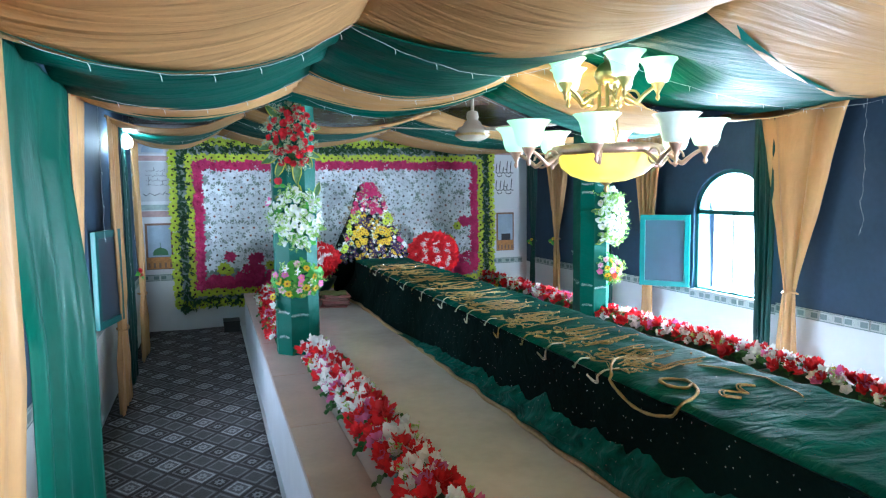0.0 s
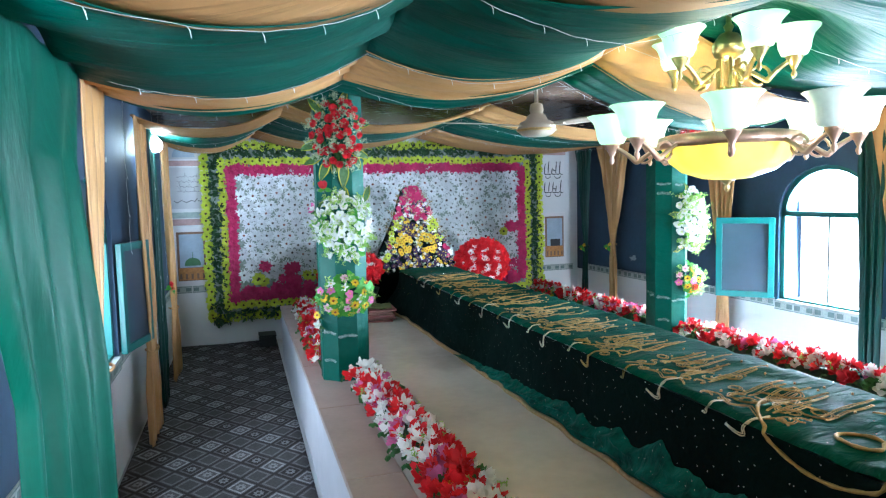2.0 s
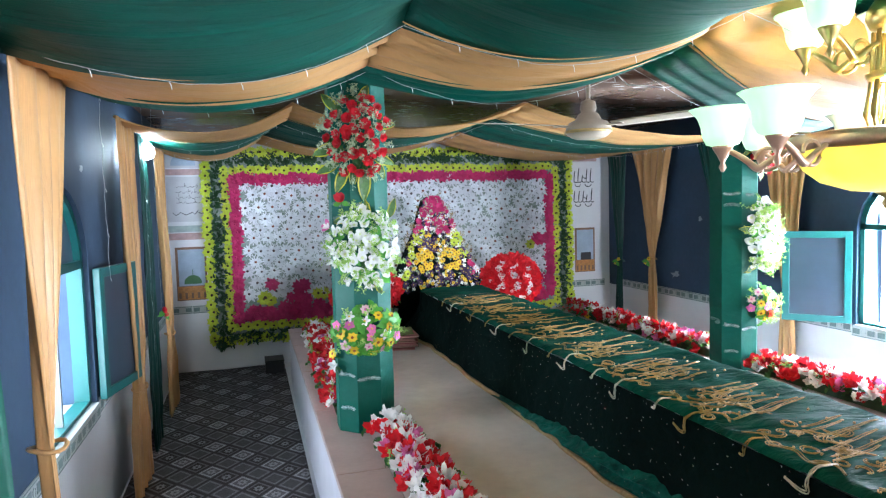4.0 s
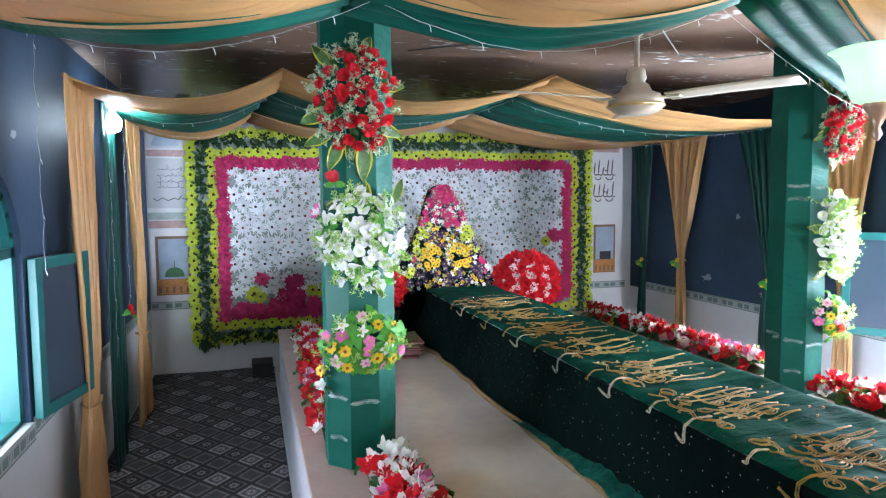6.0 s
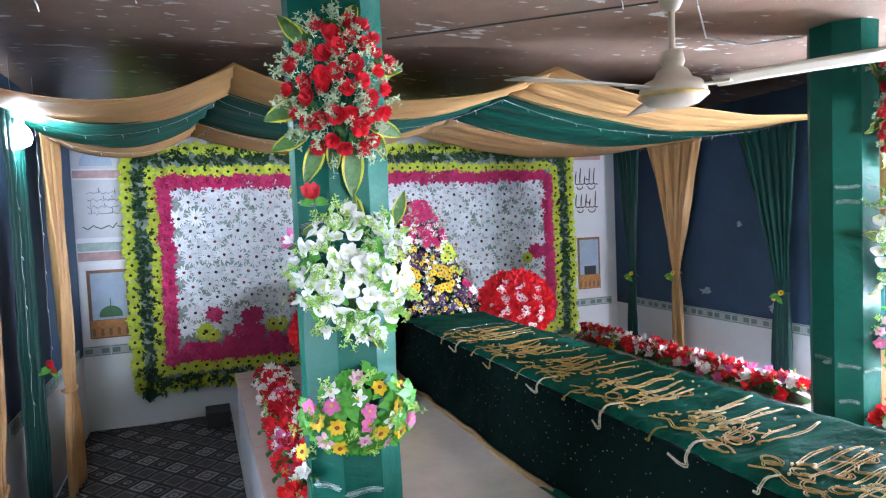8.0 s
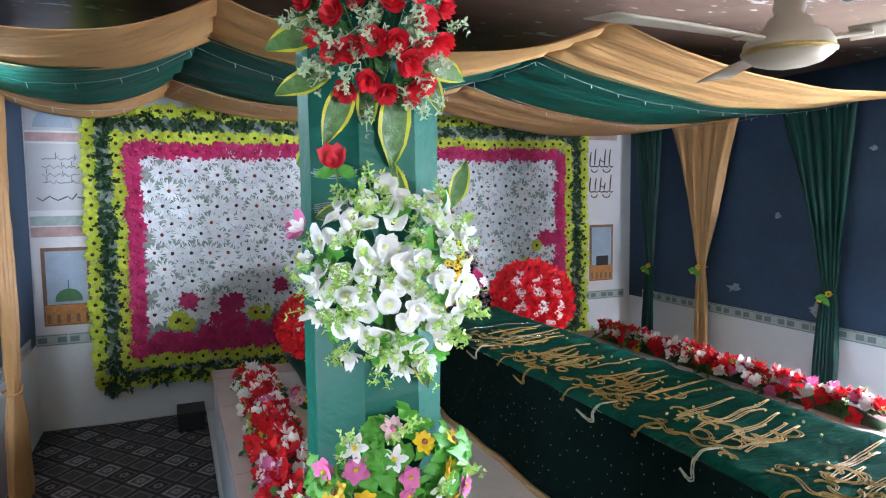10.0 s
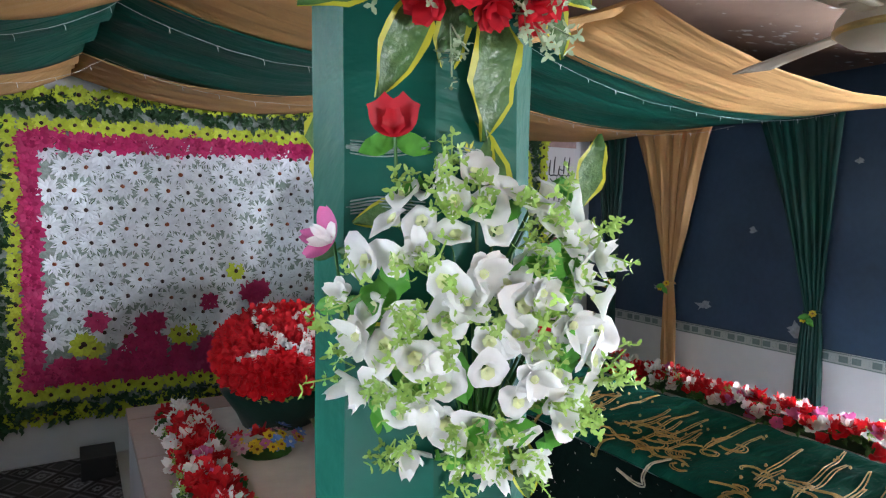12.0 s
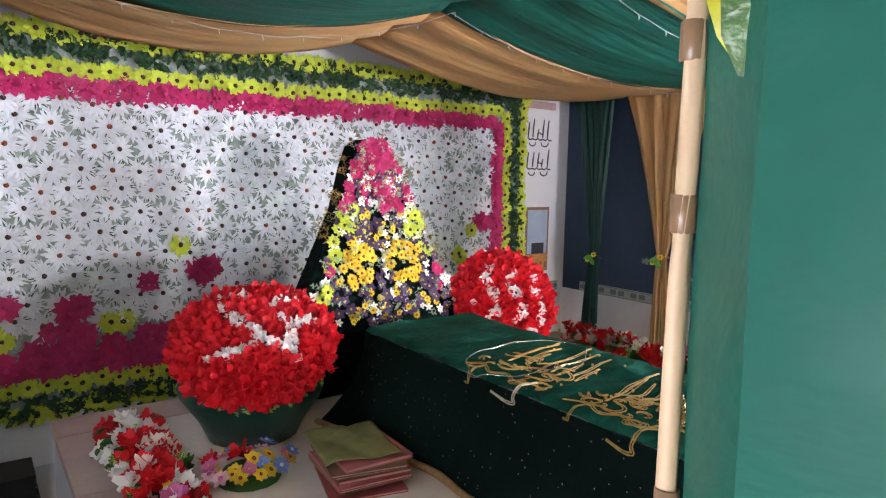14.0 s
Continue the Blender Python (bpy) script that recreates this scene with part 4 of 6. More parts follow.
M_LEAF = mat("silk_leaf", (0.035, 0.15, 0.025), 0.5, var=0.5, scale=14, fine=60, trans=0.2)
M_DLEAF = mat("dark_garland_leaf", (0.018, 0.075, 0.022), 0.5, var=0.6, scale=14, fine=60, trans=0.15)
M_BRIGHT = mat("fresh_sprig", (0.38, 0.60, 0.14), 0.5, var=0.4, scale=20, fine=80, trans=0.3)
M_PALE = mat("pale_sprig", (0.42, 0.54, 0.34), 0.5, var=0.3, scale=20, fine=80, trans=0.3)
M_LEAFY = mat("leaf_yellow_edge", (0.55, 0.55, 0.04), 0.4, var=0.25, scale=14, trans=0.2)


def daisy(name, n, r, m, eye, layers=2, wd=0.42, eyer=0.16, slivers=0):
    g = Geo()
    rr = random.Random(n)
    for k in range(layers):
        for i in range(n):
            petal(g, r * (1 - 0.22 * k) * rr.uniform(0.9, 1.05), r * wd * (1 - 0.1 * k), r * (0.08 + 0.10 * k) * rr.uniform(0.2, 1.8), -0.045 * r * rr.uniform(0.2, 1.6), 2 * math.pi * (i + 0.5 * k) / n + rr.uniform(-0.1, 0.1), 0, r * 0.08, 0.18, 0.004 * k)
    if slivers:
        for i in range(slivers):
            a = rr.random() * 6.3
            petal(g, r * rr.uniform(0.25, 0.45), r * 0.07, r * 0.06, 0, a, 2, r * rr.uniform(0.45, 0.62), 0.05, r * 0.17, 2)
    dome(g, r * eyer, r * 0.16, 1, 8, r * 0.13)
    return proto(g, name, [m, eye, M_DLEAF])


def rose(name, r, m):
    g = Geo()
    for k, (n, ln, lift, cu) in enumerate(((5, 1.0, 0.55, 0.18), (4, 0.78, 0.95, 0.22), (3, 0.5, 1.15, 0.25))):
        for i in range(n):
            petal(g, r * ln, r * 1.15 * (1 - 0.15 * k), r * lift, r * cu, 2 * math.pi * (i + 0.37 * k) / n, 0, 0.0, 0.55, 0.0, 3)
    return proto(g, name, [m])


def silk(name, r, m, eye=None):
    g = Geo()
    rr = random.Random(7)
    for k, n in enumerate((5, 4)):
        for i in range(n):
            petal(g, r * (1 - 0.25 * k) * rr.uniform(0.85, 1.1), r * 0.85, r * (0.35 + 0.5 * k) * rr.uniform(0.5, 1.3), r * 0.16, 2 * math.pi * (i + 0.5 * k) / n, 0, 0, 0.42, 0, 5, 2)
    if eye:
        dome(g, r * 0.2, r * 0.2, 1, 6, r * 0.2)
    return proto(g, name, [m, eye] if eye else [m])


def lily(name, r):
    """A funnel bloom with a turned-out, ruffled and pointed lip."""
    g = Geo()
    n, vs = 18, []
    rings = ((0.10, 0.0), (0.20, 0.30), (0.34, 0.62), (0.50, 0.95), (0.68, 1.20), (0.90, 1.34), (1.02, 1.30))
    K = len(rings) - 1
    for k, (rad, z) in enumerate(rings):
        q = k / K
        for i in range(n):
            a = 2 * math.pi * i / n
            f = 1 + (0.42 * max(0, math.cos(a)) ** 3 - 0.22 * max(0, -math.cos(a)) ** 2 + 0.07 * math.cos(5 * a)) * q ** 2
            vs.append((r * rad * f * math.cos(a), r * rad * f * math.sin(a) * 0.9, r * (0.62 * z - 0.55 + (0.40 * math.cos(a) + 0.08 * math.sin(4 * a)) * q ** 2 - 0.25 * q ** 3 * max(0, math.cos(a)))))
    for k in range(K):
        g.f += [(k * n + i, k * n + (i + 1) % n, (k + 1) * n + (i + 1) % n, (k + 1) * n + i) for i in range(n)]
        g.mi += [1 if k < 1 else 0] * n
    g.v += vs
    g.lathe([(0.07 * r, -0.5 * r), (0.08 * r, -0.05 * r), (0.01, 0.08 * r)], 6, 1)
    return proto(g, name, [M_LILY, M_LILYC])


def leafm(name, ln, wd, m1, m2=None, bend=0.10):
    """A pointed leaf; with m2 its border takes a second colour."""
    g = Geo()
    n = 7
    vs = []
    for i in range(n + 1):
        t = i / n
        w = wd * math.sin(math.pi * min(0.985, 0.04 + 0.96 * t)) ** 0.75 * (1 - 0.25 * t)
        for s in (-1, -0.76, 0, 0.76, 1):
            vs.append((s * w / 2, ln * t, bend * ln * (t - t * t * 1.6) + 0.12 * w * abs(s) + 0.01 * math.sin(t * 14 + s * 3)))
    for i in range(n):
        for k in range(4):
            g.f.append((i * 5 + k, i * 5 + k + 1, (i + 1) * 5 + k + 1, (i + 1) * 5 + k))
            g.mi.append(1 if m2 and k in (0, 3) else 0)
    g.v = vs
    return proto(g, name, [m1, m2 or m1])


D_WHITE = daisy("white_daisy", 11, 0.085, M_WHITE, M_EYE, 2, 0.30, 0.16, 6)
D_WHITE2 = daisy("white_daisy", 12, 0.083, M_WHITE, M_EYEB, 2, 0.28, 0.17, 5)
D_YEL = daisy("lime_daisy", 8, 0.062, M_YEL, M_EYE, 2, 0.5, 0.22)
D_PINK = daisy("crimson_daisy", 9, 0.074, M_PINK, M_PINK, 3, 0.5, 0.16)
D_GOLD = daisy("golden_daisy", 8, 0.030, M_GOLD, M_EYEB, 2, 0.5, 0.3)
D_GOLDL = daisy("golden_flower", 7, 0.029, M_GOLD, M_EYEB, 2, 0.62, 0.28)
D_PURP = daisy("purple_flower", 5, 0.030, M_PURP, M_GOLD, 1, 0.8, 0.2)
D_SWHITE = daisy("small_white_flower", 5, 0.030, M_LILY, M_GOLD, 1, 0.6, 0.2)
D_PALEP = daisy("pink_flower", 6, 0.030, M_PALEP, M_MAUVE, 2, 0.6, 0.3)
D_MAUVE = daisy("mauve_flower", 5, 0.030, M_MAUVE, M_GOLD, 2, 0.8, 0.2)
D_BLUE = daisy("blue_flower", 6, 0.034, M_BLUE, M_LILY, 2, 0.6, 0.25)
R_RED = rose("red_rose", 0.028, M_ROSE)
R_ORNG = rose("orange_rose", 0.032, M_ORNG)
S_RED = silk("red_flower", 0.040, M_RED)
S_WHITE = silk("white_flower", 0.039, M_LILY)
S_PINK = silk("pink_flower", 0.042, M_MAUVE)
S_SRED = silk("small_red_flower", 0.040, M_RED)
S_SWHITE = silk("small_white_flower", 0.036, M_LILY)
L_WHITE = lily("white_lily", 0.0275)
L_OPEN = silk("white_lily", 0.031, M_LILY, M_LILYC)
LEAF_V = leafm("variegated_leaf", 0.16, 0.075, mat("mottled_leaf", (0.12, 0.24, 0.07), 0.3, col2=(0.02, 0.09, 0.02), scale=35, fine=140, bump=0.3), M_LEAFY)
LEAF_S = leafm("green_leaf", 0.07, 0.034, M_LEAF)
LEAF_B = leafm("fresh_leaf", 0.085, 0.055, mat("bright_leaf", (0.10, 0.40, 0.045), 0.45, var=0.35, scale=20, trans=0.25))


def facing(p, nrm, roll=0.0, s=1.0):
    """A pose at p whose z axis points along nrm."""
    q = Vector(nrm).normalized().to_track_quat("Z", "Y").to_matrix().to_4x4()
    return Matrix.Translation(p) @ q @ Matrix.Rotation(roll, 4, "Z") @ Matrix.Scale(s, 4)


def sprigs(g, p, nrm, rnd, n=3, ln=0.06, buds=6, mi=0, r=0.006):
    """Fine sprays: short stems with many small buds."""
    nrm = Vector(nrm).normalized()
    for i in range(n):
        d = (nrm + Vector((rnd.uniform(-0.9, 0.9), rnd.uniform(-0.9, 0.9), rnd.uniform(-0.9, 0.9)))).normalized()
        a = Vector(p)
        L = ln * rnd.uniform(0.7, 1.3)
        g.tube([a, a + d * L * 0.5 + Vector((0, 0, -0.004)), a + d * L], 0.0013, 3, mi)
        for k in range(buds):
            c = a + d * L * rnd.uniform(0.35, 1.05) + Vector((rnd.uniform(-1, 1), rnd.uniform(-1, 1), rnd.uniform(-1, 1))) * 0.013
            q = facing(c, d + Vector((rnd.uniform(-1, 1), rnd.uniform(-1, 1), rnd.uniform(-1, 1))), rnd.random() * 6, rnd.uniform(0.7, 1.3))
            h = Geo()
            for j in range(3):
                petal(h, r * 1.7, r * 1.1, r * 0.6, 0.0, j * 2.1, 0, 0, 0.3, 0, 2)
            g.add(h.v, h.f, mi, q)


# ---------------- flower wall ----------------
fw = empty("floral_wall_hanging", 1.67, YB, 0.27, "wall panel of white silk daisies with crimson and lime borders", "wall hanging")
FX0, FX1, FZ0, FZ1, FY = -0.42, 3.76, 0.27, 2.29, YB - 0.03
fo = Matrix.Translation((-1.67, -YB, -0.27))
g = Geo().box((FX0 + 0.05, YB - 0.022, FZ0 + 0.06), (FX1 - 0.05, YB - 0.002, FZ1 - 0.05))
g.v = [tuple(fo @ Vector(p)) for p in g.v]
part("backing_cloth", g, mat("leafy_backing", (0.26, 0.31, 0.29), 0.8, var=0.7, scale=30, fine=90, bump=0.5), fw, "dark green leafy backing")
g = Geo().box((FX0 + 0.34, YB - 0.026, FZ0 + 0.36), (FX1 - 0.34, YB - 0.0235, FZ1 - 0.34))
g.v = [tuple(fo @ Vector(p)) for p in g.v]
part("white_backing", g, mat("pale_backing", (0.46, 0.53, 0.50), 0.8, col2=(0.10, 0.17, 0.12), scale=30, fine=90, bump=0.5), fw, "pale leafy backing")
rnd = random.Random(3)


def flat(me, x, z, s=1.0, dy=0.0, tilt=0.25, name=None):
    n = (rnd.uniform(-tilt, tilt), -1, rnd.uniform(-tilt, tilt) + 0.08)
    share(name or me.name.split(".")[0], me, fo @ facing((x, FY - dy - rnd.uniform(0, 0.008), z), n, rnd.random() * 6.3, s * rnd.uniform(0.9, 1.08)), fw)


INX0, INX1, INZ0, INZ1 = -0.04, 3.40, 0.72, 1.98
nx, nz = 26, 11
for j in range(nz):
    for i in range(nx):
        x = INX0 + (INX1 - INX0) * (i + 0.25 + 0.5 * (j % 2)) / nx + rnd.uniform(-0.016, 0.016)
        z = INZ0 + (INZ1 - INZ0) * (j + 0.5) / nz + rnd.uniform(-0.022, 0.022)
        flat(D_WHITE if rnd.random() < 0.62 else D_WHITE2, x, z, 1.0)


def border(me, inset, step, s, dy=0.006, jit=0.012, zlow=None):
    x0, x1, z0, z1 = FX0 + inset, FX1 - inset, FZ0 + (inset if zlow is None else zlow), FZ1 - inset
    pts = []
    nxx, nzz = int((x1 - x0) / step), int((z1 - z0) / step)
    pts += [(x0 + (x1 - x0) * i / nxx, z) for i in range(nxx) for z in (z1, z0)]
    pts += [(x, z0 + (z1 - z0) * (i + 0.5) / nzz) for i in range(nzz) for x in (x0, x1)]
    for x, z in pts:
        flat(me, x + rnd.uniform(-jit, jit), z + rnd.uniform(-jit, jit), s, dy)


border(D_YEL, 0.035, 0.088, 1.0)
border(D_YEL, 0.215, 0.085, 0.95, zlow=0.17)
border(D_PINK, 0.305, 0.082, 1.0, 0.012, zlow=0.27)
for cx, cz, n, sx, sz in ((0.10, 0.58, 5, 0.12, 0.05), (0.45, 0.66, 12, 0.14, 0.09), (0.52, 0.80, 3, 0.06, 0.05), (0.85, 0.62, 8, 0.2, 0.05), (1.3, 0.62, 8, 0.25, 0.06), (3.2, 0.66, 9, 0.15, 0.1), (2.7, 0.62, 8, 0.25, 0.05), (0.22, 0.88, 1, 0.01, 0.01), (3.30, 1.2, 3, 0.03, 0.06), (1.25, 1.0, 4, 0.16, 0.04), (0.9, 0.95, 1, 0.01, 0.01)):
    for i in range(n):
        flat(D_PINK, cx + rnd.uniform(-sx, sx), cz + rnd.uniform(-sz, sz), 1.0, 0.02)
for cx, cz, n, sx in ((0.14, 0.72, 4, 0.1), (0.72, 0.76, 2, 0.05), (1.06, 1.14, 1, 0.01), (3.08, 0.98, 2, 0.05), (3.2, 1.15, 1, 0.01), (1.5, 0.75, 4, 0.2), (2.4, 0.75, 5, 0.3)):
    for i in range(n):
        flat(D_YEL, cx + rnd.uniform(-sx, sx), cz + rnd.uniform(-0.02, 0.02), 1.15, 0.022)
# dark leaf garland between the lime rows
gg = Geo()
x0, x1, z0, z1 = FX0 + 0.125, FX1 - 0.125, FZ0 + 0.06, FZ1 - 0.10
runs = [((x0, z0), (x0, z1)), ((x0, z1), (x1, z1)), ((x1, z1), (x1, z0)), ((x1, z0), (x0, z0))]
lf = bpy.data.meshes["green_leaf"]
lv, lff = [v.co.copy() for v in lf.vertices], [tuple(p.vertices) for p in lf.polygons]
for (a, az), (b, bz) in runs:
    L = math.hypot(b - a, bz - az)
    for i in range(int(L * 190)):
        t = rnd.random()
        x, z = a + (b - a) * t + rnd.uniform(-0.055, 0.055), az + (bz - az) * t + rnd.uniform(-0.055, 0.055)
        if (a, az) == runs[0][0] and rnd.random() < 0.15:
            z = z0 - rnd.uniform(0, 0.10)
        gg.add(lv, lff, 0, fo @ facing((x, FY - rnd.uniform(0.0, 0.025), z), (rnd.uniform(-0.9, 0.9), -1, rnd.uniform(-0.9, 0.9)), rnd.random() * 6.3, rnd.uniform(0.6, 1.1)))
tagged(part("leaf_garland", gg, M_DLEAF, fw, "dense dark green leaf garland", True), kind="stuff")


# ---------------- platform flower edging ----------------
def edging(y0, y1, xa, xb, hw, dens, label, seed, reds=0.52):
    xm, ym = (xa + xb) / 2, (y0 + y1) / 2
    e = empty("flower_edging", xm, ym, PZ + 0.003, label, "flower edging", "flower edgings")
    o = Matrix.Translation((-xm, -ym, -PZ - 0.003))
    r = random.Random(seed)
    bed = Geo()

    def bedfn(u, v):
        t = v
        x = xa + (xb - xa) * t + (u - 0.5) * 2 * (hw - 0.03)
        return o @ Vector((x, y0 + (y1 - y0) * v, PZ + 0.005 + 0.055 * math.sin(math.pi * u) ** 0.7 * min(1, 12 * min(v, 1 - v) + 0.05)))
    part("leaf_bed", Geo().grid(bedfn, 6, 40), M_DLEAF, e, "green stems and leaves", True)
    n = int((y1 - y0) * dens)
    for i in range(n):
        t = (i + r.random()) / n
        s = r.uniform(-1, 1)
        x, y = xa + (xb - xa) * t + s * hw, y0 + (y1 - y0) * t
        z = PZ + 0.035 + 0.062 * (1 - s * s) + r.uniform(-0.01, 0.025)
        nr = (s * 0.9 + r.uniform(-0.5, 0.5), -0.35 + r.uniform(-0.5, 0.5), 1)
        q = noise.noise((y * 11, s * 3, seed)) * 0.18 + r.random()
        me = S_RED if q < reds else (S_WHITE if r.random() < 0.82 else (S_PINK if r.random() < 0.75 else D_GOLDL))
        share(me.name.split(".")[0], me, o @ facing((x, y, z), nr, r.random() * 6, r.uniform(0.8, 1.12)), e)
    lg = Geo()
    for i in range(int((y1 - y0) * 42)):
        t, s = r.random(), r.choice((-1, 1)) * r.uniform(0.55, 1.08)
        p = Vector((xa + (xb - xa) * t + s * hw, y0 + (y1 - y0) * t, PZ + 0.03 + r.uniform(0, 0.05)))
        lg.add(lv, lff, 0, o @ facing(p, (s * 0.6, r.uniform(-0.6, 0.6), 1), r.random() * 6, r.uniform(0.7, 1.25)))
    tagged(part("foliage", lg, M_LEAF, e, "green silk leaves", True), kind="stuff")
    sg = Geo()
    for i in range(int((y1 - y0) * 16)):
        t, s = r.random(), r.uniform(-1, 1)
        sprigs(sg, o @ Vector((xa + (xb - xa) * t + s * hw, y0 + (y1 - y0) * t, PZ + 0.08)), (s * 0.7, 0, 1), r, 1, 0.05, 6)
    tagged(part("sprig_filler", sg, M_BRIGHT, e, "pale green sprigs"), kind="stuff")
    return e


EDG = "mixed red and white silk flowers laid along the platform edge"
edging(1.0, 2.7, 0.72, 0.69, 0.10, 130, EDG, 1)
edging(2.72, 4.28, 0.69, 0.63, 0.10, 130, EDG, 2, 0.46)
edging(4.7, 7.05, 0.50, 0.54, 0.10, 110, EDG, 3, 0.62)
edging(1.0, 2.9, 3.17, 3.17, 0.09, 105, EDG, 4)
edging(2.92, 4.62, 3.17, 3.17, 0.09, 105, EDG, 5)
edging(5.02, 7.2, 3.17, 3.17, 0.09, 105, EDG, 6, 0.55)


# ---------------- bouquets on the pillars ----------------
def bouquet(name, label, c, axes, face, blooms, n, seed, spr, sprn, vleaf=0, leaves=0, extra=()):
    """A bunch on an ellipsoid cap. face: the way it looks; blooms: (mesh, share) pairs."""
    e = empty(name, *c, label, "bouquet", "pillar bouquets")
    r = random.Random(seed)
    f = Vector(face).normalized()
    side = Vector((0, 0, 1)).cross(f).normalized()
    ax, dep, az = axes

    def at(a, b, d=1.0):
        rad = math.hypot(a, b)
        k = math.sqrt(max(0, 1 - rad * rad))
        return side * (a * ax) + Vector((0, 0, b * az)) + f * (0.012 + dep * k * d), (side * a * 1.1 + Vector((0, 0, b * 0.9)) + f * (0.35 + k)).normalized()
    pts, tries = [], 0
    gap = 1.75 / math.sqrt(n)
    while len(pts) < n and tries < 6000:
        tries += 1
        a, b = r.uniform(-1, 1), r.uniform(-1, 1)
        if a * a + b * b > 0.97 or any((a - q[0]) ** 2 + (b - q[1]) ** 2 < (gap * 0.8) ** 2 for q in pts):
            if tries % 300 == 0:
                gap *= 0.93
            continue
        pts.append((a, b))
    for a, b in pts:
        p, nn = at(a, b, r.uniform(0.9, 1.08))
        q = r.random()
        for me, sh in blooms:
            if q < sh:
                break
            q -= sh
        nn = nn + Vector((r.uniform(-0.4, 0.4), r.uniform(-0.4, 0.4), r.uniform(-0.4, 0.4)))
        share(me.name.split(".")[0], me, facing(p, nn, r.random() * 6.3, r.uniform(0.8, 1.05)), e)
    sg, lg = Geo(), Geo()
    for i in range(sprn):
        a, b = r.uniform(-1, 1), r.uniform(-1, 1)
        if a * a + b * b > 1:
            continue
        p, nn = at(a, b, 0.66)
        sprigs(sg, p, nn, r, 2, 0.054, 9, 0, 0.0050)
    tagged(part("sprig_filler", sg, spr, e, "fine sprigs between the blooms"), kind="stuff")
    for i in range(leaves):
        a, b = r.uniform(-0.95, 0.95), r.uniform(-0.95, 0.95)
        if a * a + b * b > 1:
            continue
        p, nn = at(a, b, 0.7)
        lm = LEAF_S if blooms[0][0] is R_RED else LEAF_B
        share("green_leaf", lm, facing(p, nn, r.random() * 6.3, r.uniform(0.55, 0.95)), e)
    # stems held against the pillar
    st = Geo()
    for a, b in pts[:: 2]:
        p, nn = at(a, b, 0.85)
        st.tube([Vector((0, 0, -az * 0.9)) + f * 0.012, p * 0.5 + f * 0.008, p], 0.002, 4)
    tagged(part("stem_filler", st, M_LEAF, e, "thin green stems"), kind="stuff")
    for i in range(vleaf):
        ang = 2 * math.pi * (i + 0.3) / vleaf
        a, b = 0.8 * math.cos(ang), 0.86 * math.sin(ang)
        p, nn = at(a, b, 0.3)
        out = (side * math.cos(ang) * ax + Vector((0, 0, math.sin(ang) * az))).normalized()
        zax = (f + out * 0.25).normalized()
        yax = (out - zax * out.dot(zax)).normalized()
        xax = yax.cross(zax)
        m = Matrix.Translation(p - out * 0.02) @ Matrix((xax, yax, zax)).transposed().to_4x4() @ Matrix.Rotation(r.uniform(-0.5, 0.5), 4, "Z")
        share("variegated_leaf", LEAF_V, m @ Matrix.Scale(r.uniform(0.6, 0.9), 4), e)
    for a, z, turn, size in extra:
        yax = (side * math.sin(turn) + Vector((0, 0, math.cos(turn)))).normalized()
        m = Matrix.Translation(side * a + Vector((0, 0, z)) + f * 0.012) @ Matrix((yax.cross(f), yax, f)).transposed().to_4x4()
        share("variegated_leaf", LEAF_V, m @ Matrix.Scale(size, 4), e)
    return e


# long leaves lying on the pillar: across, up, turn, size
PILLAR_LEAVES = ((0.035, -0.16, 3.2, 1.0), (-0.055, -0.15, 3.55, 0.85), (-0.09, -0.13, 4.3, 0.75), (0.10, -0.13, 2.8, 0.55), (-0.09, 0.12, -0.7, 0.7))
WHITE_LEAVES = ((-0.06, 0.145, -1.85, 0.62), (-0.085, -0.02, -1.62, 0.55), (0.05, -0.15, 2.9, 0.6), (-0.02, 0.12, 0.25, 0.75), (0.03, 0.13, -0.35, 0.8), (0.13, 0.14, 0.3, 0.6))
FL, FR = (-0.18, -1, 0), (0.25, -1, 0)
MULTI = ((D_GOLDL, 0.40), (D_PALEP, 0.2), (D_MAUVE, 0.17), (R_ORNG, 0.06), (D_SWHITE, 0.2))
bouquet("red_bouquet", "bunch of red silk roses with pale sprigs on green pillar", (0.540, 4.365, 2.01), (0.140, 0.080, 0.195), FL, ((R_RED, 1.1),), 38, 11, M_PALE, 85, 6, 30, PILLAR_LEAVES)
single_leaf = empty("single_leaf", 0.434, 4.575, 1.768, "single yellow-edged leaf taped to the pillar side", "silk leaf")
yax, zax = Vector((0.0, 0.12, -1)).normalized(), Vector((-1.0, -0.15, 0)).normalized()
zax = (zax - yax * zax.dot(yax)).normalized()
share("blade", LEAF_V, Matrix((yax.cross(zax), yax, zax)).transposed().to_4x4() @ Matrix.Scale(0.9, 4), single_leaf)
bouquet("white_bouquet", "bunch of white silk lilies with fresh sprigs on green pillar", (0.567, 4.378, 1.472), (0.165, 0.068, 0.195), (-0.40, -1, 0), ((L_WHITE, 0.6), (L_OPEN, 0.5)), 64, 12, M_BRIGHT, 62, 0, 30, WHITE_LEAVES)
bouquet("mixed_bouquet", "bunch of yellow and pink flowers with green leaves on pillar", (0.555, 4.365, 1.05), (0.165, 0.075, 0.115), FL, MULTI, 21, 13, M_BRIGHT, 12, 0, 120)
bouquet("red_bouquet", "bunch of red silk roses with pale sprigs on green pillar", (3.18, 4.62, 2.03), (0.155, 0.085, 0.215), FR, ((R_RED, 1.1),), 38, 14, M_PALE, 80, 6, 30)
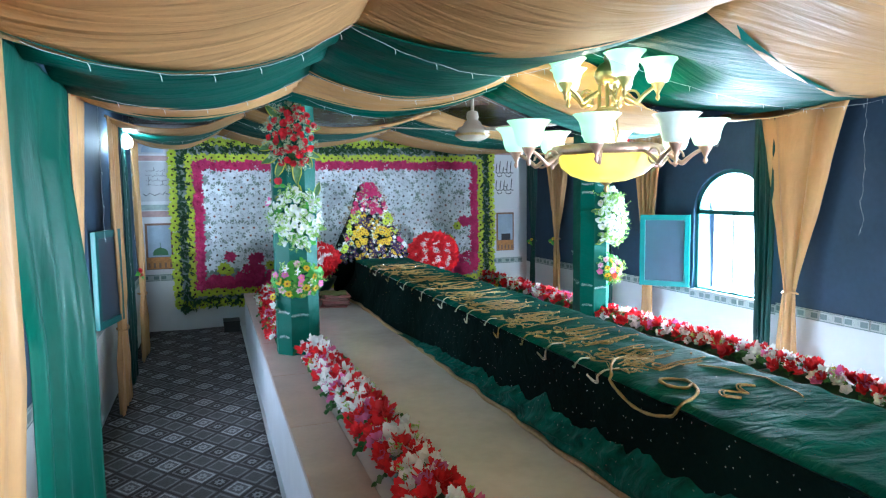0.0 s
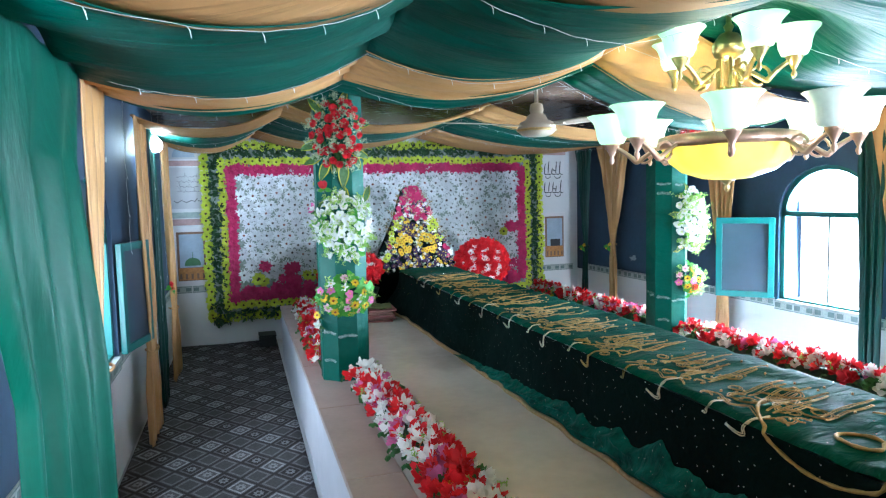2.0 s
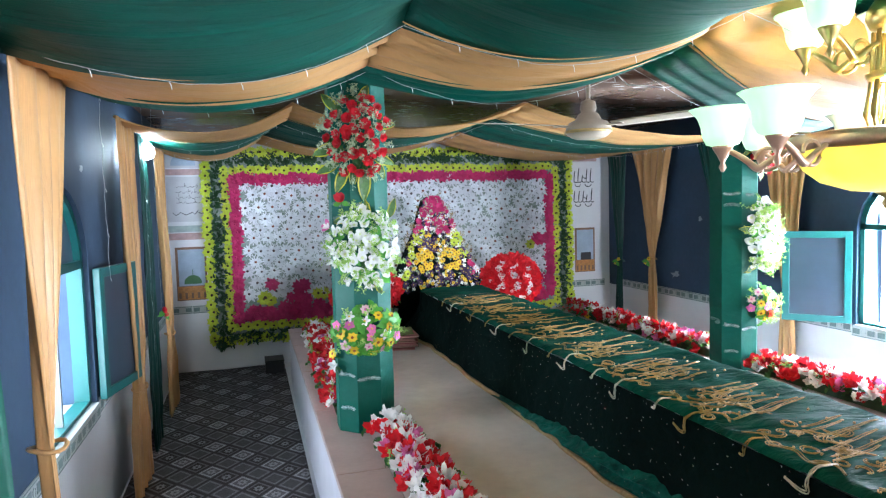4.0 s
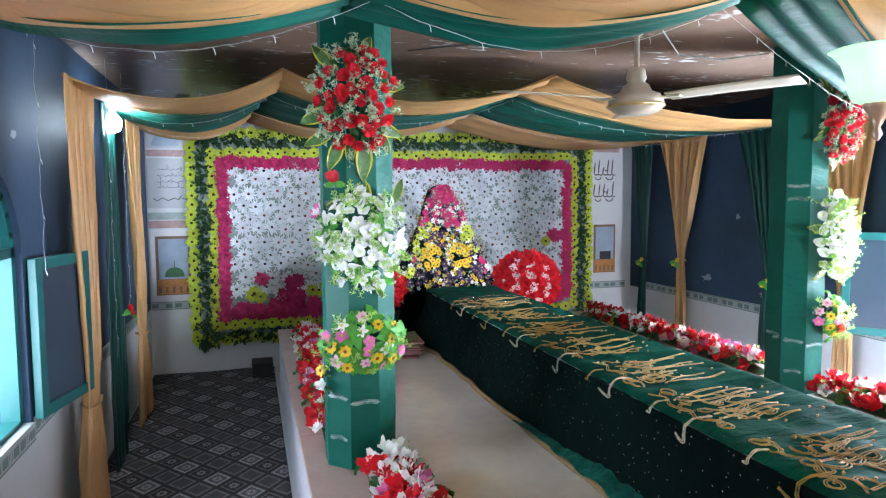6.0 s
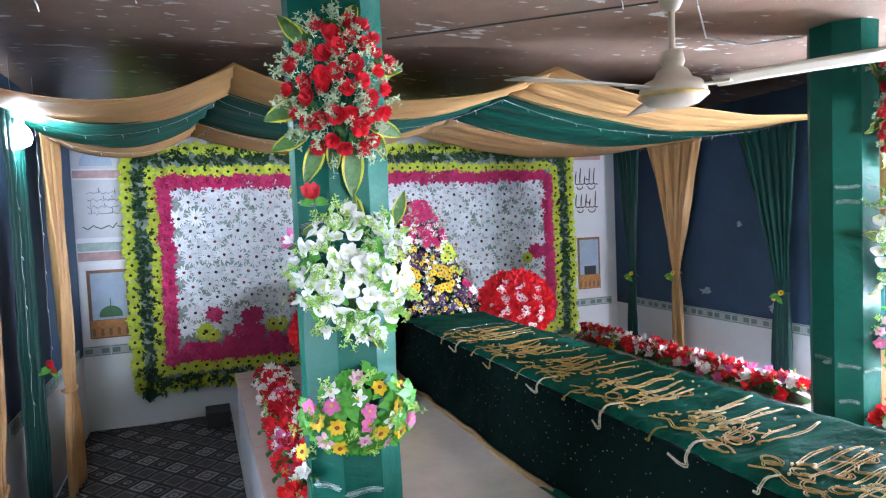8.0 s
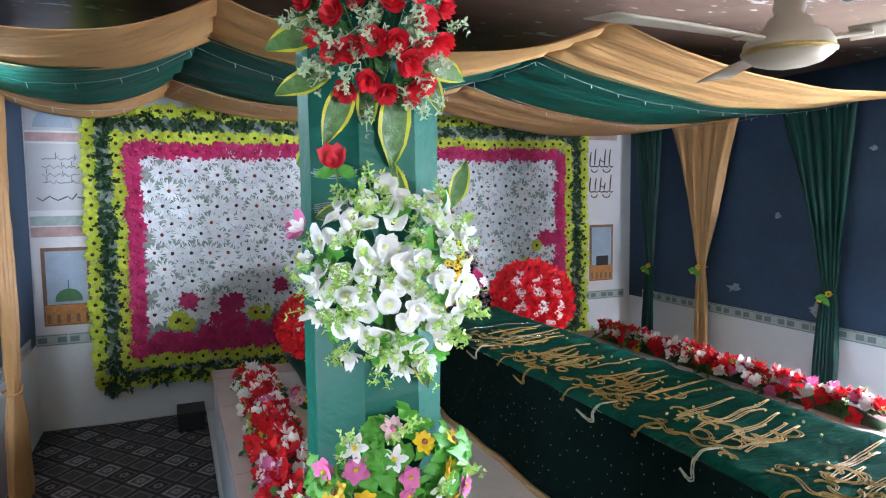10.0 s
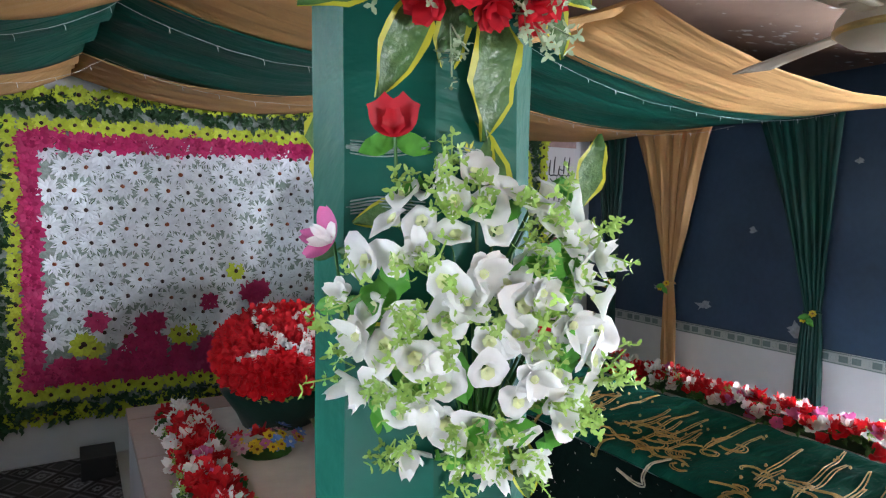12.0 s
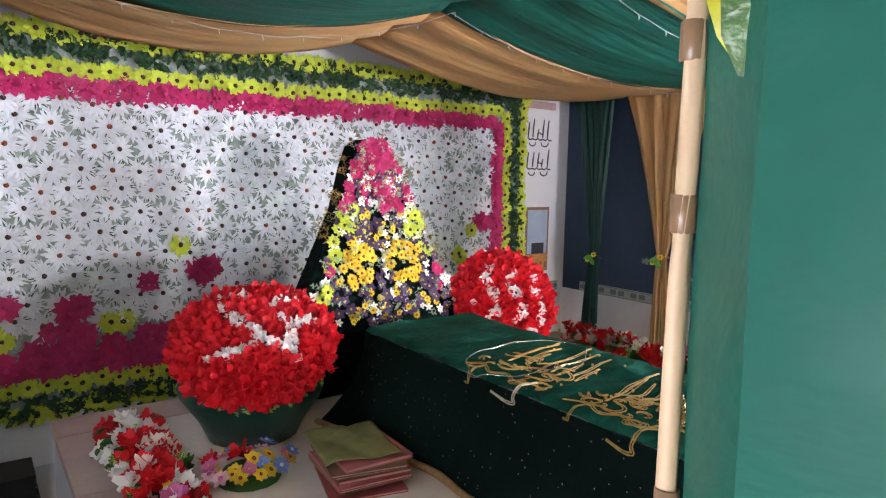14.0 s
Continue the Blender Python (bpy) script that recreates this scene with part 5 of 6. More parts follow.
bouquet("white_bouquet", "bunch of white silk lilies with fresh sprigs on green pillar", (3.18, 4.62, 1.40), (0.155, 0.085, 0.245), FR, ((L_WHITE, 0.72), (L_OPEN, 0.4)), 62, 15, M_BRIGHT, 80, 5, 36)
bouquet("mixed_bouquet", "bunch of yellow and pink flowers with green leaves on pillar", (3.18, 4.62, 0.96), (0.14, 0.075, 0.11), FR, MULTI, 18, 16, M_BRIGHT, 14, 0, 44)


# single blooms taped to the pillar
def single(name, label, me, p, nrm, s, leafm_, stem):
    e = empty(name, *p, label, "silk flower", "single taped flowers")
    n = Vector(nrm).normalized()
    share("bloom", me, facing(n * 0.025, n + Vector((0, 0, 0.25)), 0.4, s), e)
    part("stem", Geo().tube([n * 0.02, n * 0.004 + Vector((0, 0, -stem * 0.5)), n * 0.003 + Vector((0, 0, -stem))], 0.0022, 5), M_LEAF, e)
    for k in (-1, 1):
        share("leaf", leafm_, facing(n * 0.012 + Vector((0, 0, -0.01)), n, k * 1.9, 0.55), e)
    return e


def folded_rose(name, m):
    """Two broad upright petals with a smaller pair tucked between."""
    g = Geo()
    for a, ln, lift in ((0.50, 0.060, 0.030), (1.80, 0.060, 0.026), (1.15, 0.034, 0.030), (2.6, 0.030, 0.02), (-0.3, 0.030, 0.02)):
        petal(g, ln, ln * 0.95, lift, 0.009, a, 0, -0.012, 0.62, 0, 7, 2)
    return proto(g, name, [m])


def orchid(name):
    g = Geo()
    for a, ln, mi in ((1.3, 0.062, 0), (2.6, 0.052, 0), (3.5, 0.050, 0), (2.0, 0.036, 1), (3.0, 0.034, 1), (0.6, 0.036, 1)):
        petal(g, ln, ln * 0.62, 0.024, 0.010, a, mi, -0.004, 0.35, 0.004 * mi, 7, 2)
    return proto(g, name, [M_MAUVE, M_LILY])


ROSE_F, ORCHID = folded_rose("folded_rose", M_ROSE), orchid("pink_orchid")
NL = Vector((-0.707, -0.707, 0))
PLV = Vector((PL[0], PL[1], 0))
single("single_rose", "single red rose taped to green pillar", ROSE_F, PLV + NL * 0.146 + Vector((0.008, -0.008, 1.700)), (-0.5, -0.85, 0), 0.72, LEAF_B, 0.11)
single("single_flower", "single pink and white flower taped to pillar", ORCHID, PLV + NL * 0.140 + Vector((-0.044, 0.048, 1.566)), (-0.72, -0.65, 0), 0.70, LEAF_S, 0.12)
single("single_flower", "single pale flower bud taped to pillar", S_WHITE, PLV + NL * 0.146 + Vector((-0.034, 0.034, 1.505)), (-0.75, -0.6, 0), 0.5, LEAF_B, 0.06)
single("single_flower", "single yellow flower taped low on pillar", D_GOLDL, PLV + NL * 0.146 + Vector((-0.045, 0.045, 0.93)), (-0.75, -0.6, 0), 0.9, LEAF_S, 0.1)
single("single_flower", "single white flower taped low on pillar", S_WHITE, PLV + NL * 0.146 + Vector((-0.04, 0.04, 0.87)), (-0.75, -0.6, 0), 0.7, LEAF_S, 0.1)


# ---------------- round flower cushions in pots ----------------
POTM = mat("dark_green_satin", (0.004, 0.045, 0.032), 0.4, var=0.4, scale=6, bump=0.3)


def cushion(c, nrm, r, pot_r, label, pattern, seed):
    base = Vector((c[0], c[1] + 0.03, PZ + 0.003))
    e = empty("flower_cushion", *base, label, "flower arrangement", "round flower arrangements")
    n = Vector(nrm).normalized()
    top = Vector(c) - base
    h = top.z - 0.15
    pot = Geo().lathe([(0.001, 0), (pot_r * 0.62, 0.0), (pot_r * 0.72, h * 0.3), (pot_r * 0.95, h * 0.75), (pot_r * 1.0, h * 0.95), (pot_r * 0.9, h)], 26, wave=0.03, waves=9)
    part("pot", pot, POTM, e, "dark green satin wrapped pot", True)
    m = Matrix.Translation(top) @ n.to_track_quat("Z", "Y").to_matrix().to_4x4()
    part("foam_base", Geo().lathe([(0.001, -0.11), (r * 0.6, -0.09), (r * 0.93, -0.03), (r * 0.96, 0.0), (r * 0.7, 0.035), (0.001, 0.06)], 28, 0, m), M_DLEAF, e, "dark leafy base", True)
    rr = random.Random(seed)
    across = Vector((0.8, -0.59, 0))
    across = (across - n * across.dot(n)).normalized()
    N = 300
    for i in range(N):
        t = (i + 0.5) / N
        rad, a = r * math.sqrt(t), i * 2.39996
        x, y = rad * math.cos(a) + rr.uniform(-0.006, 0.006), rad * math.sin(a) + rr.uniform(-0.006, 0.006)
        z = 0.06 * (1 - (rad / r) ** 2) + 0.005
        w3 = m.to_3x3() @ Vector((x, y, 0))
        white = pattern(w3.dot(across) / r, w3.dot(n.cross(across)) / r)
        me = S_SWHITE if white else S_SRED
        share(me.name.split(".")[0], me, m @ facing((x, y, z + (0.012 if white else 0)), (x * 1.6 + rr.uniform(-0.4, 0.4), y * 1.6 + rr.uniform(-0.4, 0.4), 1), rr.random() * 6, rr.uniform(0.55, 0.68) if white else rr.uniform(0.8, 1.0)), e)
    rim = Geo()
    for i in range(70):
        a = 2 * math.pi * i / 70
        rim.add(lv, lff, 0, m @ facing((r * 0.98 * math.cos(a), r * 0.98 * math.sin(a), -0.01), (math.cos(a), math.sin(a), 0.4), rr.random() * 6, 0.55))
    tagged(part("rim_foliage", rim, M_BRIGHT, e, "small leaves round the rim", True), kind="stuff")
    return e


STROKES = (((-0.55, 0.60), (-0.28, 0.66)), ((-0.55, 0.35), (-0.10, 0.05)), ((-0.10, 0.05), (0.25, -0.15)), ((0.25, -0.15), (0.60, -0.27)), ((-0.42, -0.45), (-0.10, -0.38)), ((-0.10, -0.38), (0.08, -0.10)), ((0.45, -0.12), (0.45, 0.18)), ((0.45, 0.18), (0.64, 0.38)), ((0.12, 0.32), (0.36, 0.30)), ((0.14, 0.45), (0.20, 0.64)), ((0.20, 0.64), (0.36, 0.72)))


def script_marks(x, y):
    for (ax, ay), (bx, by) in STROKES:
        t = max(0, min(1, ((x - ax) * (bx - ax) + (y - ay) * (by - ay)) / ((bx - ax) ** 2 + (by - ay) ** 2)))
        if math.hypot(x - ax - t * (bx - ax), y - ay - t * (by - ay)) < 0.062:
            return True
    return False


def streaks(x, y):
    return abs(x) < 0.72 and -0.75 < y < 0.55 and math.sin(x * 13 + 1.6 * math.sin(y * 6)) > 0.3 and math.sin(y * 23 + x * 9) > -0.75


cushion((0.985, 6.85, 0.895), (-0.20, -0.50, 0.84), 0.312, 0.285, "round cushion of red flowers with white marks in green pot", script_marks, 1)
cushion((2.42, 6.98, 0.915), (-0.30, -0.80, 0.58), 0.275, 0.18, "round cushion of red flowers with white streaks in green pot", streaks, 2)


# ---------------- flowered headstone ----------------
hs = empty("headstone_arrangement", 1.76, 7.10, PZ + 0.003, "tall pointed headstone in black cloth covered with mixed flowers", "flower arrangement")
prof = [(-0.46, 0), (-0.46, 0.40), (-0.34, 0.62), (-0.20, 0.88), (-0.13, 1.08), (-0.085, 1.18), (-0.03, 1.215), (0.03, 1.215), (0.085, 1.17), (0.13, 1.07), (0.20, 0.88), (0.32, 0.62), (0.43, 0.40), (0.43, 0)]
SH = -0.05    # the apex leans over to the near side
vs = [(x + SH * z / 1.2, d + 0.10 * z, z) for d in (-0.02, 0.10) for x, z in prof]
n = len(prof)
part("headstone", Geo().add(vs, [tuple(range(n)), tuple(range(2 * n - 1, n - 1, -1))] + [(i, (i + 1) % n, (i + 1) % n + n, i + n) for i in range(n)]), BLACKV, hs, "black cloth covered stone")
rnd = random.Random(9)


def half(z):
    for (xa, za), (xb, zb) in zip(prof[7:], prof[8:]):
        if zb <= z <= za:
            return xb + (xa - xb) * (z - zb) / (za - zb)
    return 0.03


for i in range(900):
    z = rnd.uniform(0.33, 1.2)
    w = half(z)
    x = rnd.uniform(-w, w)
    if i > 470:
        break
    if z > 1.04:
        me, s = (D_PINK, 0.5) if rnd.random() < 0.55 else (D_PURP, 1)
    elif z > 0.88:
        me, s = rnd.choice(((D_PURP, 1.2), (D_SWHITE, 1.1), (D_SWHITE, 1.1), (D_PINK, 0.6)))
    elif abs(x) > w - 0.085 and z > 0.45:
        me, s = rnd.choice(((D_YEL, 0.8), (D_PURP, 1.2), (D_SWHITE, 1.1), (D_PINK, 0.5) if z < 0.6 else (D_YEL, 0.7)))
    elif ((x + 0.12) ** 2 + (z - 0.60) ** 2 < 0.011) or ((x - 0.13) ** 2 + (z - 0.62) ** 2 < 0.013):
        me, s = (D_GOLD, 1.1)
    else:
        me, s = rnd.choice(((D_PURP, 1.2), (D_PURP, 1.2), (D_PURP, 1.1), (D_SWHITE, 0.8), (D_GOLD, 0.8)))
    p = (x + SH * z / 1.2, -0.035 + 0.10 * z - rnd.uniform(0, 0.02), z)
    share(me.name.split(".")[0], me, facing(p, (rnd.uniform(-0.4, 0.4), -1, rnd.uniform(-0.2, 0.6)), rnd.random() * 6, s * 0.82), hs)
sg = Geo()
for i in range(170):
    z = rnd.uniform(0.33, 1.2)
    w = half(z) + 0.02
    x = rnd.uniform(-w, w)
    sprigs(sg, (x + SH * z / 1.2, -0.03 + 0.1 * z, z), (0, -1, 0.2), rnd, 1, 0.04, 5)
tagged(part("sprig_filler", sg, M_PALE, hs, "pale sprigs"), kind="stuff")
tw = Geo()
for i in range(60):
    z = rnd.uniform(0.6, 1.22)
    s = rnd.choice((-1, 1))
    sprigs(tw, (s * half(z) + SH * z / 1.2, 0.1 * z, z), (s, -0.3, 0.7), rnd, 1, 0.07, 5, 0, 0.005)
tagged(part("gilded_filler", tw, THREAD, hs, "gilded sprigs along the edge"), kind="stuff")


# ---------------- books and small posy by the grave ----------------
COVERS = [mat("book_cover_" + c, col, 0.6, var=0.3, scale=12) for c, col in (("red", (0.30, 0.06, 0.06)), ("green", (0.12, 0.15, 0.05)), ("brown", (0.18, 0.10, 0.06)), ("rose", (0.42, 0.12, 0.13)))]
PAGES = mat("pink_edged_pages", (0.52, 0.30, 0.28), 0.8, var=0.3, scale=3, fine=260)
zb = PZ
for i in range(8):
    h, w, l = 0.010 + 0.003 * (i % 3), 0.26 - 0.012 * (i % 2), 0.34 - 0.014 * (i * 3 % 4)
    b = empty("book", 1.145 + 0.010 * (i * 2 % 3), 6.30 + 0.012 * (i * 5 % 3), zb, "worn thin book with pink page edges in a pile", "book", "pile of books")
    b.rotation_euler = (0, 0, radians(-9 + (i * 37 % 13) - 6))
    part("cover", Geo().box((-w / 2, -l / 2, 0), (w / 2, l / 2, 0.002)).box((-w / 2, -l / 2, h - 0.002), (w / 2, l / 2, h)).box((-w / 2, -l / 2, 0.002), (-w / 2 + 0.003, l / 2, h - 0.002)), COVERS[i % 4], b)
    part("page_block", Geo().box((-w / 2 + 0.003, -l / 2 + 0.004, 0.002), (w / 2 - 0.004, l / 2 - 0.004, h - 0.002)), PAGES, b, "pink edged pages")
    zb += h
mat_cloth = Geo().grid(lambda u, v: (1.135 + (u - 0.5) * 0.26 + (v - 0.5) * 0.05, 6.34 + (v - 0.5) * 0.30 - (u - 0.5) * 0.06, zb + 0.004 + 0.020 * abs(noise.noise((u * 3, v * 4, 3))) + 0.012 * abs(math.sin(u * 5 + v * 3))), 20, 20)
tagged(cloth(mat_cloth.out("folded_cloth", mat("olive_cloth", (0.16, 0.17, 0.06), 0.85, var=0.5, scale=9), smooth=True), 0.003), "crumpled olive cloth lying on a pile of books", "cloth")

posy = empty("flower_posy", 0.83, 6.50, PZ, "small posy of blue, yellow and pink flowers on marble", "posy")
rnd = random.Random(31)
part("leaf_bed", Geo().lathe([(0.11, 0.0), (0.09, 0.03), (0.001, 0.05)], 14), M_LEAF, posy, "green leaf base", True)
for i in range(34):
    a, r = rnd.random() * 6.3, 0.125 * math.sqrt(rnd.random())
    me = rnd.choice((D_BLUE, D_GOLDL, D_MAUVE, D_PALEP, S_RED, D_GOLDL))
    share(me.name.split(".")[0], me, facing((r * math.cos(a) * 1.2, r * math.sin(a), 0.06 + rnd.uniform(-0.015, 0.02)), (math.cos(a) * 0.6, math.sin(a) * 0.6 - 0.3, 1), rnd.random() * 6, rnd.uniform(0.8, 1.1)), posy)


# ---------------- chandelier ----------------
def lit_glass(name, col, strength):
    return mat(name, (0.75, 0.85, 0.76), 0.3, var=0.1, scale=30, emit=col, estr=strength)


SH_ON = lit_glass("lit_frosted_shade", (0.50, 1.0, 0.52), 0.60)
# shades without a lit bulb still get a faint glow of their own
SH_OFF = lit_glass("dim_frosted_shade", (0.8, 1.0, 0.88), 0.12)
BOWL = mat("lit_yellow_bowl", (0.80, 0.66, 0.16), 0.3, var=0.2, scale=14, emit=(1.0, 0.80, 0.06), estr=0.75)
CX, CY = 1.845, 2.66
ch = empty("chandelier", CX, CY, ZC, "two-tier antique brass chandelier with lit frosted tulip shades", "chandelier")
z = lambda h: h - ZC
part("bowl", Geo().lathe([(0.012, z(1.665)), (0.09, z(1.672)), (0.17, z(1.70)), (0.215, z(1.74)), (0.235, z(1.785)), (0.245, z(1.80))], 40, wave=0.05, waves=8), BOWL, ch, "glowing yellow glass bowl", True)
part("rim_ring", Geo().lathe([(0.235, z(1.795)), (0.262, z(1.798)), (0.268, z(1.815)), (0.262, z(1.84)), (0.24, z(1.845)), (0.235, z(1.795))], 40), COPPER, ch, "cast copper rim", True)
part("finial", Geo().lathe([(0.001, z(1.615)), (0.008, z(1.622)), (0.013, z(1.635)), (0.006, z(1.648)), (0.022, z(1.660)), (0.035, z(1.668)), (0.01, z(1.674))], 14), BRASS, ch, smooth=True)
part("ball", Geo().lathe([(0.012, z(2.135)), (0.05, z(2.147)), (0.060, z(2.17)), (0.062, z(2.175)), (0.059, z(2.20)), (0.036, z(2.235)), (0.012, z(2.245)), (0.02, z(2.265)), (0.01, z(2.28))], 24), BRASS, ch, "turned brass ball", True)
part("stem", Geo().lathe([(0.009, z(1.68)), (0.009, z(2.15))], 10).lathe([(0.011, z(2.23)), (0.008, z(2.44))], 8), BRASS, ch, smooth=True)
part("ceiling_rose", Geo().lathe([(0.001, -0.075), (0.02, -0.07), (0.05, -0.035), (0.06, -0.002), (0.06, 0)], 20), BRASS, ch, smooth=True)
part("hub", Geo().lathe([(0.03, z(1.99)), (0.055, z(2.0)), (0.06, z(2.015)), (0.035, z(2.03))], 20), BRASS, ch, smooth=True)
rod = Geo().tube([(0.045, 0, z(1.84)), (0.058, 0, z(1.9)), (0.042, 0, z(2.0)), (0.04, 0, z(2.14))], 0.0075, 7)
r0 = None
for i in range(6):
    r0 = part("rod", rod, BRASS, ch, smooth=True) if r0 is None else share("rod", r0.data, pose(0, 0, 0, 0, 0, 60 * i), ch)


def arm_curve(ra, za, rb, zb2):
    """An S-shaped arm dipping and then turning up into the shade's cup."""
    P = []
    for i in range(17):
        t = i / 16
        r = ra + (rb - ra) * (t + 0.10 * math.sin(2 * math.pi * t))
        P.append((r, 0, z(za + (zb2 - za) * t - 0.07 * math.sin(math.pi * t) ** 1.2 * (1 - 0.2 * t))))
    return P


def tier(n, off, ra, za, rb, zb2, s, lit, metal):
    a0 = s0 = c0 = None
    for i in range(n):
        m = pose(0, 0, 0, 0, 0, off + 360 * i / n)
        if a0 is None:
            g = Geo().tube(arm_curve(ra, za, rb, zb2), [0.012 - 0.004 * abs(k / 8 - 1) for k in range(17)], 8)
            g.tube([(ra + (rb - ra) * 0.35 + 0.035 * math.cos(a), 0, z(za - 0.03) + 0.035 * math.sin(a)) for a in [k * 0.5 for k in range(11)]], 0.006, 6)
            g.lathe([(0.004, -0.075), (0.012, -0.06), (0.006, -0.045), (0.018, -0.02), (0.03, 0.0), (0.034, 0.012), (0.02, 0.016)], 12, 0, Matrix.Translation((rb, 0, z(zb2))))
            a0 = part("arm", g, metal, ch, smooth=True)
            c0 = Geo().lathe([(0.026, 0.006), (0.05, 0.014), (0.062, 0.04), (0.066, 0.07), (0.076, 0.10), (0.094, 0.122), (0.102, 0.128), (0.097, 0.124), (0.072, 0.10), (0.060, 0.06), (0.05, 0.025), (0.024, 0.012)], 28, wave=0.035, waves=7)
            c0.v = [(x * s + rb, y * s, zz * s + z(zb2)) for x, y, zz in c0.v]
            on = part("shade", c0, SH_ON, ch, "lit frosted glass tulip", True)
            off_me = on.data.copy()
            off_me.materials.clear()
            off_me.materials.append(SH_OFF)
            a0.matrix_basis = on.matrix_basis = m
            s0 = on.data
            if i not in lit:
                on.data = off_me
        else:
            share("arm", a0.data, m, ch)
            sh = share("shade", s0 if i in lit else off_me, m, ch)
            sh["label"] = "lit frosted glass tulip" if i in lit else "unlit frosted glass tulip with a faint glow painted in"
    return s0


tier(8, 6, 0.25, 1.81, 0.45, 1.82, 1.0, (0, 2, 3, 4, 5, 7), COPPER)
tier(5, 39, 0.05, 2.10, 0.235, 2.125, 0.92, (1, 2, 3, 4), BRASS)


# ---------------- ceiling fan ----------------
fan = empty("ceiling_fan", 1.93, 4.58, ZC, "cream ceiling fan at rest with dusty blades", "ceiling fan")
part("canopy", Geo().lathe([(0.001, 0), (0.05, 0), (0.045, -0.03), (0.03, -0.06), (0.016, -0.07)], 20), FANM, fan, smooth=True)
part("down_rod", Geo().lathe([(0.013, -0.03), (0.013, -0.30)], 12), FANM, fan, smooth=True)
part("motor", Geo().lathe([(0.016, -0.215), (0.04, -0.225), (0.048, -0.265), (0.04, -0.285), (0.06, -0.30), (0.075, -0.33), (0.11, -0.345), (0.128, -0.37), (0.132, -0.395), (0.125, -0.41), (0.10, -0.43), (0.07, -0.44), (0.001, -0.445)], 32), FANM, fan, smooth=True)
part("trim_ring", Geo().lathe([(0.128, -0.388), (0.136, -0.394), (0.136, -0.402), (0.127, -0.408)], 32), BRASS, fan, smooth=True)


def blade_pt(u, v):
    r = 0.16 + u * 0.56
    w = 0.10 + 0.04 * u
    return (r, (v - 0.5) * w, -0.365 + 0.018 * (0.5 - v) + 0.02 * u - 0.012 * u * u)


b0 = a0 = None
for deg in (-58, 62, 182):
    if b0 is None:
        b0 = cloth(part("blade", Geo().grid(blade_pt, 8, 4), FANM, fan, "long cream metal blade", True, pose(0, 0, 0, 0, 0, deg)), 0.005)
        a0 = part("blade_bracket", Geo().box((0.11, -0.022, -0.374), (0.22, 0.022, -0.366), 0, 0.003), FANM, fan, m=pose(0, 0, 0, 0, 0, deg))
    else:
        cloth(share("blade", b0.data, pose(0, 0, 0, 0, 0, deg), fan), 0.005)
        share("blade_bracket", a0.data, pose(0, 0, 0, 0, 0, deg), fan)

# ---------------- bulb on the side wall ----------------
bl = empty("wall_lamp", XL, 6.13, 2.22, "bright white lamp on a short bracket against green curtain", "lamp")
part("bracket", Geo().tube([(0.0, 0, 0.02), (0.06, 0, 0.02), (0.12, -0.01, -0.03)], 0.008, 7).box((-0.005, -0.03, -0.02), (0.012, 0.03, 0.06), 0, 0.003), PLASTIC, bl, "white plastic holder")
part("socket", Geo().lathe([(0.018, -0.04), (0.022, -0.06), (0.02, -0.085)], 12, 0, Matrix.Translation((0.14, -0.01, 0.0))), PLASTIC, bl, smooth=True)
part("bulb", Geo().lathe([(0.02, -0.075), (0.042, -0.10), (0.052, -0.135), (0.042, -0.17), (0.001, -0.19)], 16, 0, Matrix.Translation((0.14, -0.01, 0.0))), mat("glowing_bulb", (0.9, 0.95, 0.95), 0.3, emit=(0.80, 0.96, 1.0), estr=270), bl, "glowing white bulb", True)


# ---------------- strings of small lights ----------------
BULB = mat("tiny_clear_bulb", (0.78, 0.82, 0.82), 0.15, var=0.1)


def string_light(pts, label, drops=0.16, thick=0.0008):
    P = [Vector(p) for p in pts]
    e = empty("string_light", *P[0], label, "string light", "strings of lights")
    Q = [p - P[0] for p in P]
    part("wire", Geo().tube(Q, thick, 5), WIRE, e)
    bg = Geo()
    acc = 0
    for a, b in zip(Q, Q[1:]):
        acc += (b - a).length
        if acc > drops:
            acc = 0
            bg.tube([b, b + Vector((0.004, 0, -0.008)), b + Vector((0.006, 0.002, -0.020))], [0.0007, 0.0013, 0.0010], 5)
    tagged(part("bulb_run", bg, BULB, e, "tiny clear bulbs"), kind="stuff")


def swag_line(x0, x1, y0, y1, z0, z1, sag, seed, n=40):
    r = []
    for i in range(n + 1):
        t = i / n
        r.append((x0 + (x1 - x0) * t, y0 + (y1 - y0) * t + 0.02 * math.sin(t * 9 + seed), z0 + (z1 - z0) * t - sag * 4 * t * (1 - t) + 0.006 * noise.noise((t * 14, seed, 0))))
    return r


SL = "thin white wire with tiny bulbs strung below the drapes"
for ya, yb, yc, yd, xl, xm, zl, zt in ((2.9, 3.06, 2.76, 3.42, -0.5, 1.43, 2.06, 2.19), (3.90, 3.66, 3.50, 4.66, -0.6, 1.52, 2.15, 2.18), (1.63, 2.12, 2.28, 2.88, -0.41, 1.51, 1.99, 2.19)):
    string_light(swag_line(xl, RA1, ya, yb, zl, zt, 0.125, ya), SL)
    string_light(swag_line(RA1, xm, yb, yc, zt, zt + 0.01, 0.13, yb), SL)
    string_light(swag_line(xm, XR - 0.12, yc, yd, zt + 0.01, 2.21, 0.15 if ya < 3 else 0.20, yc), SL)
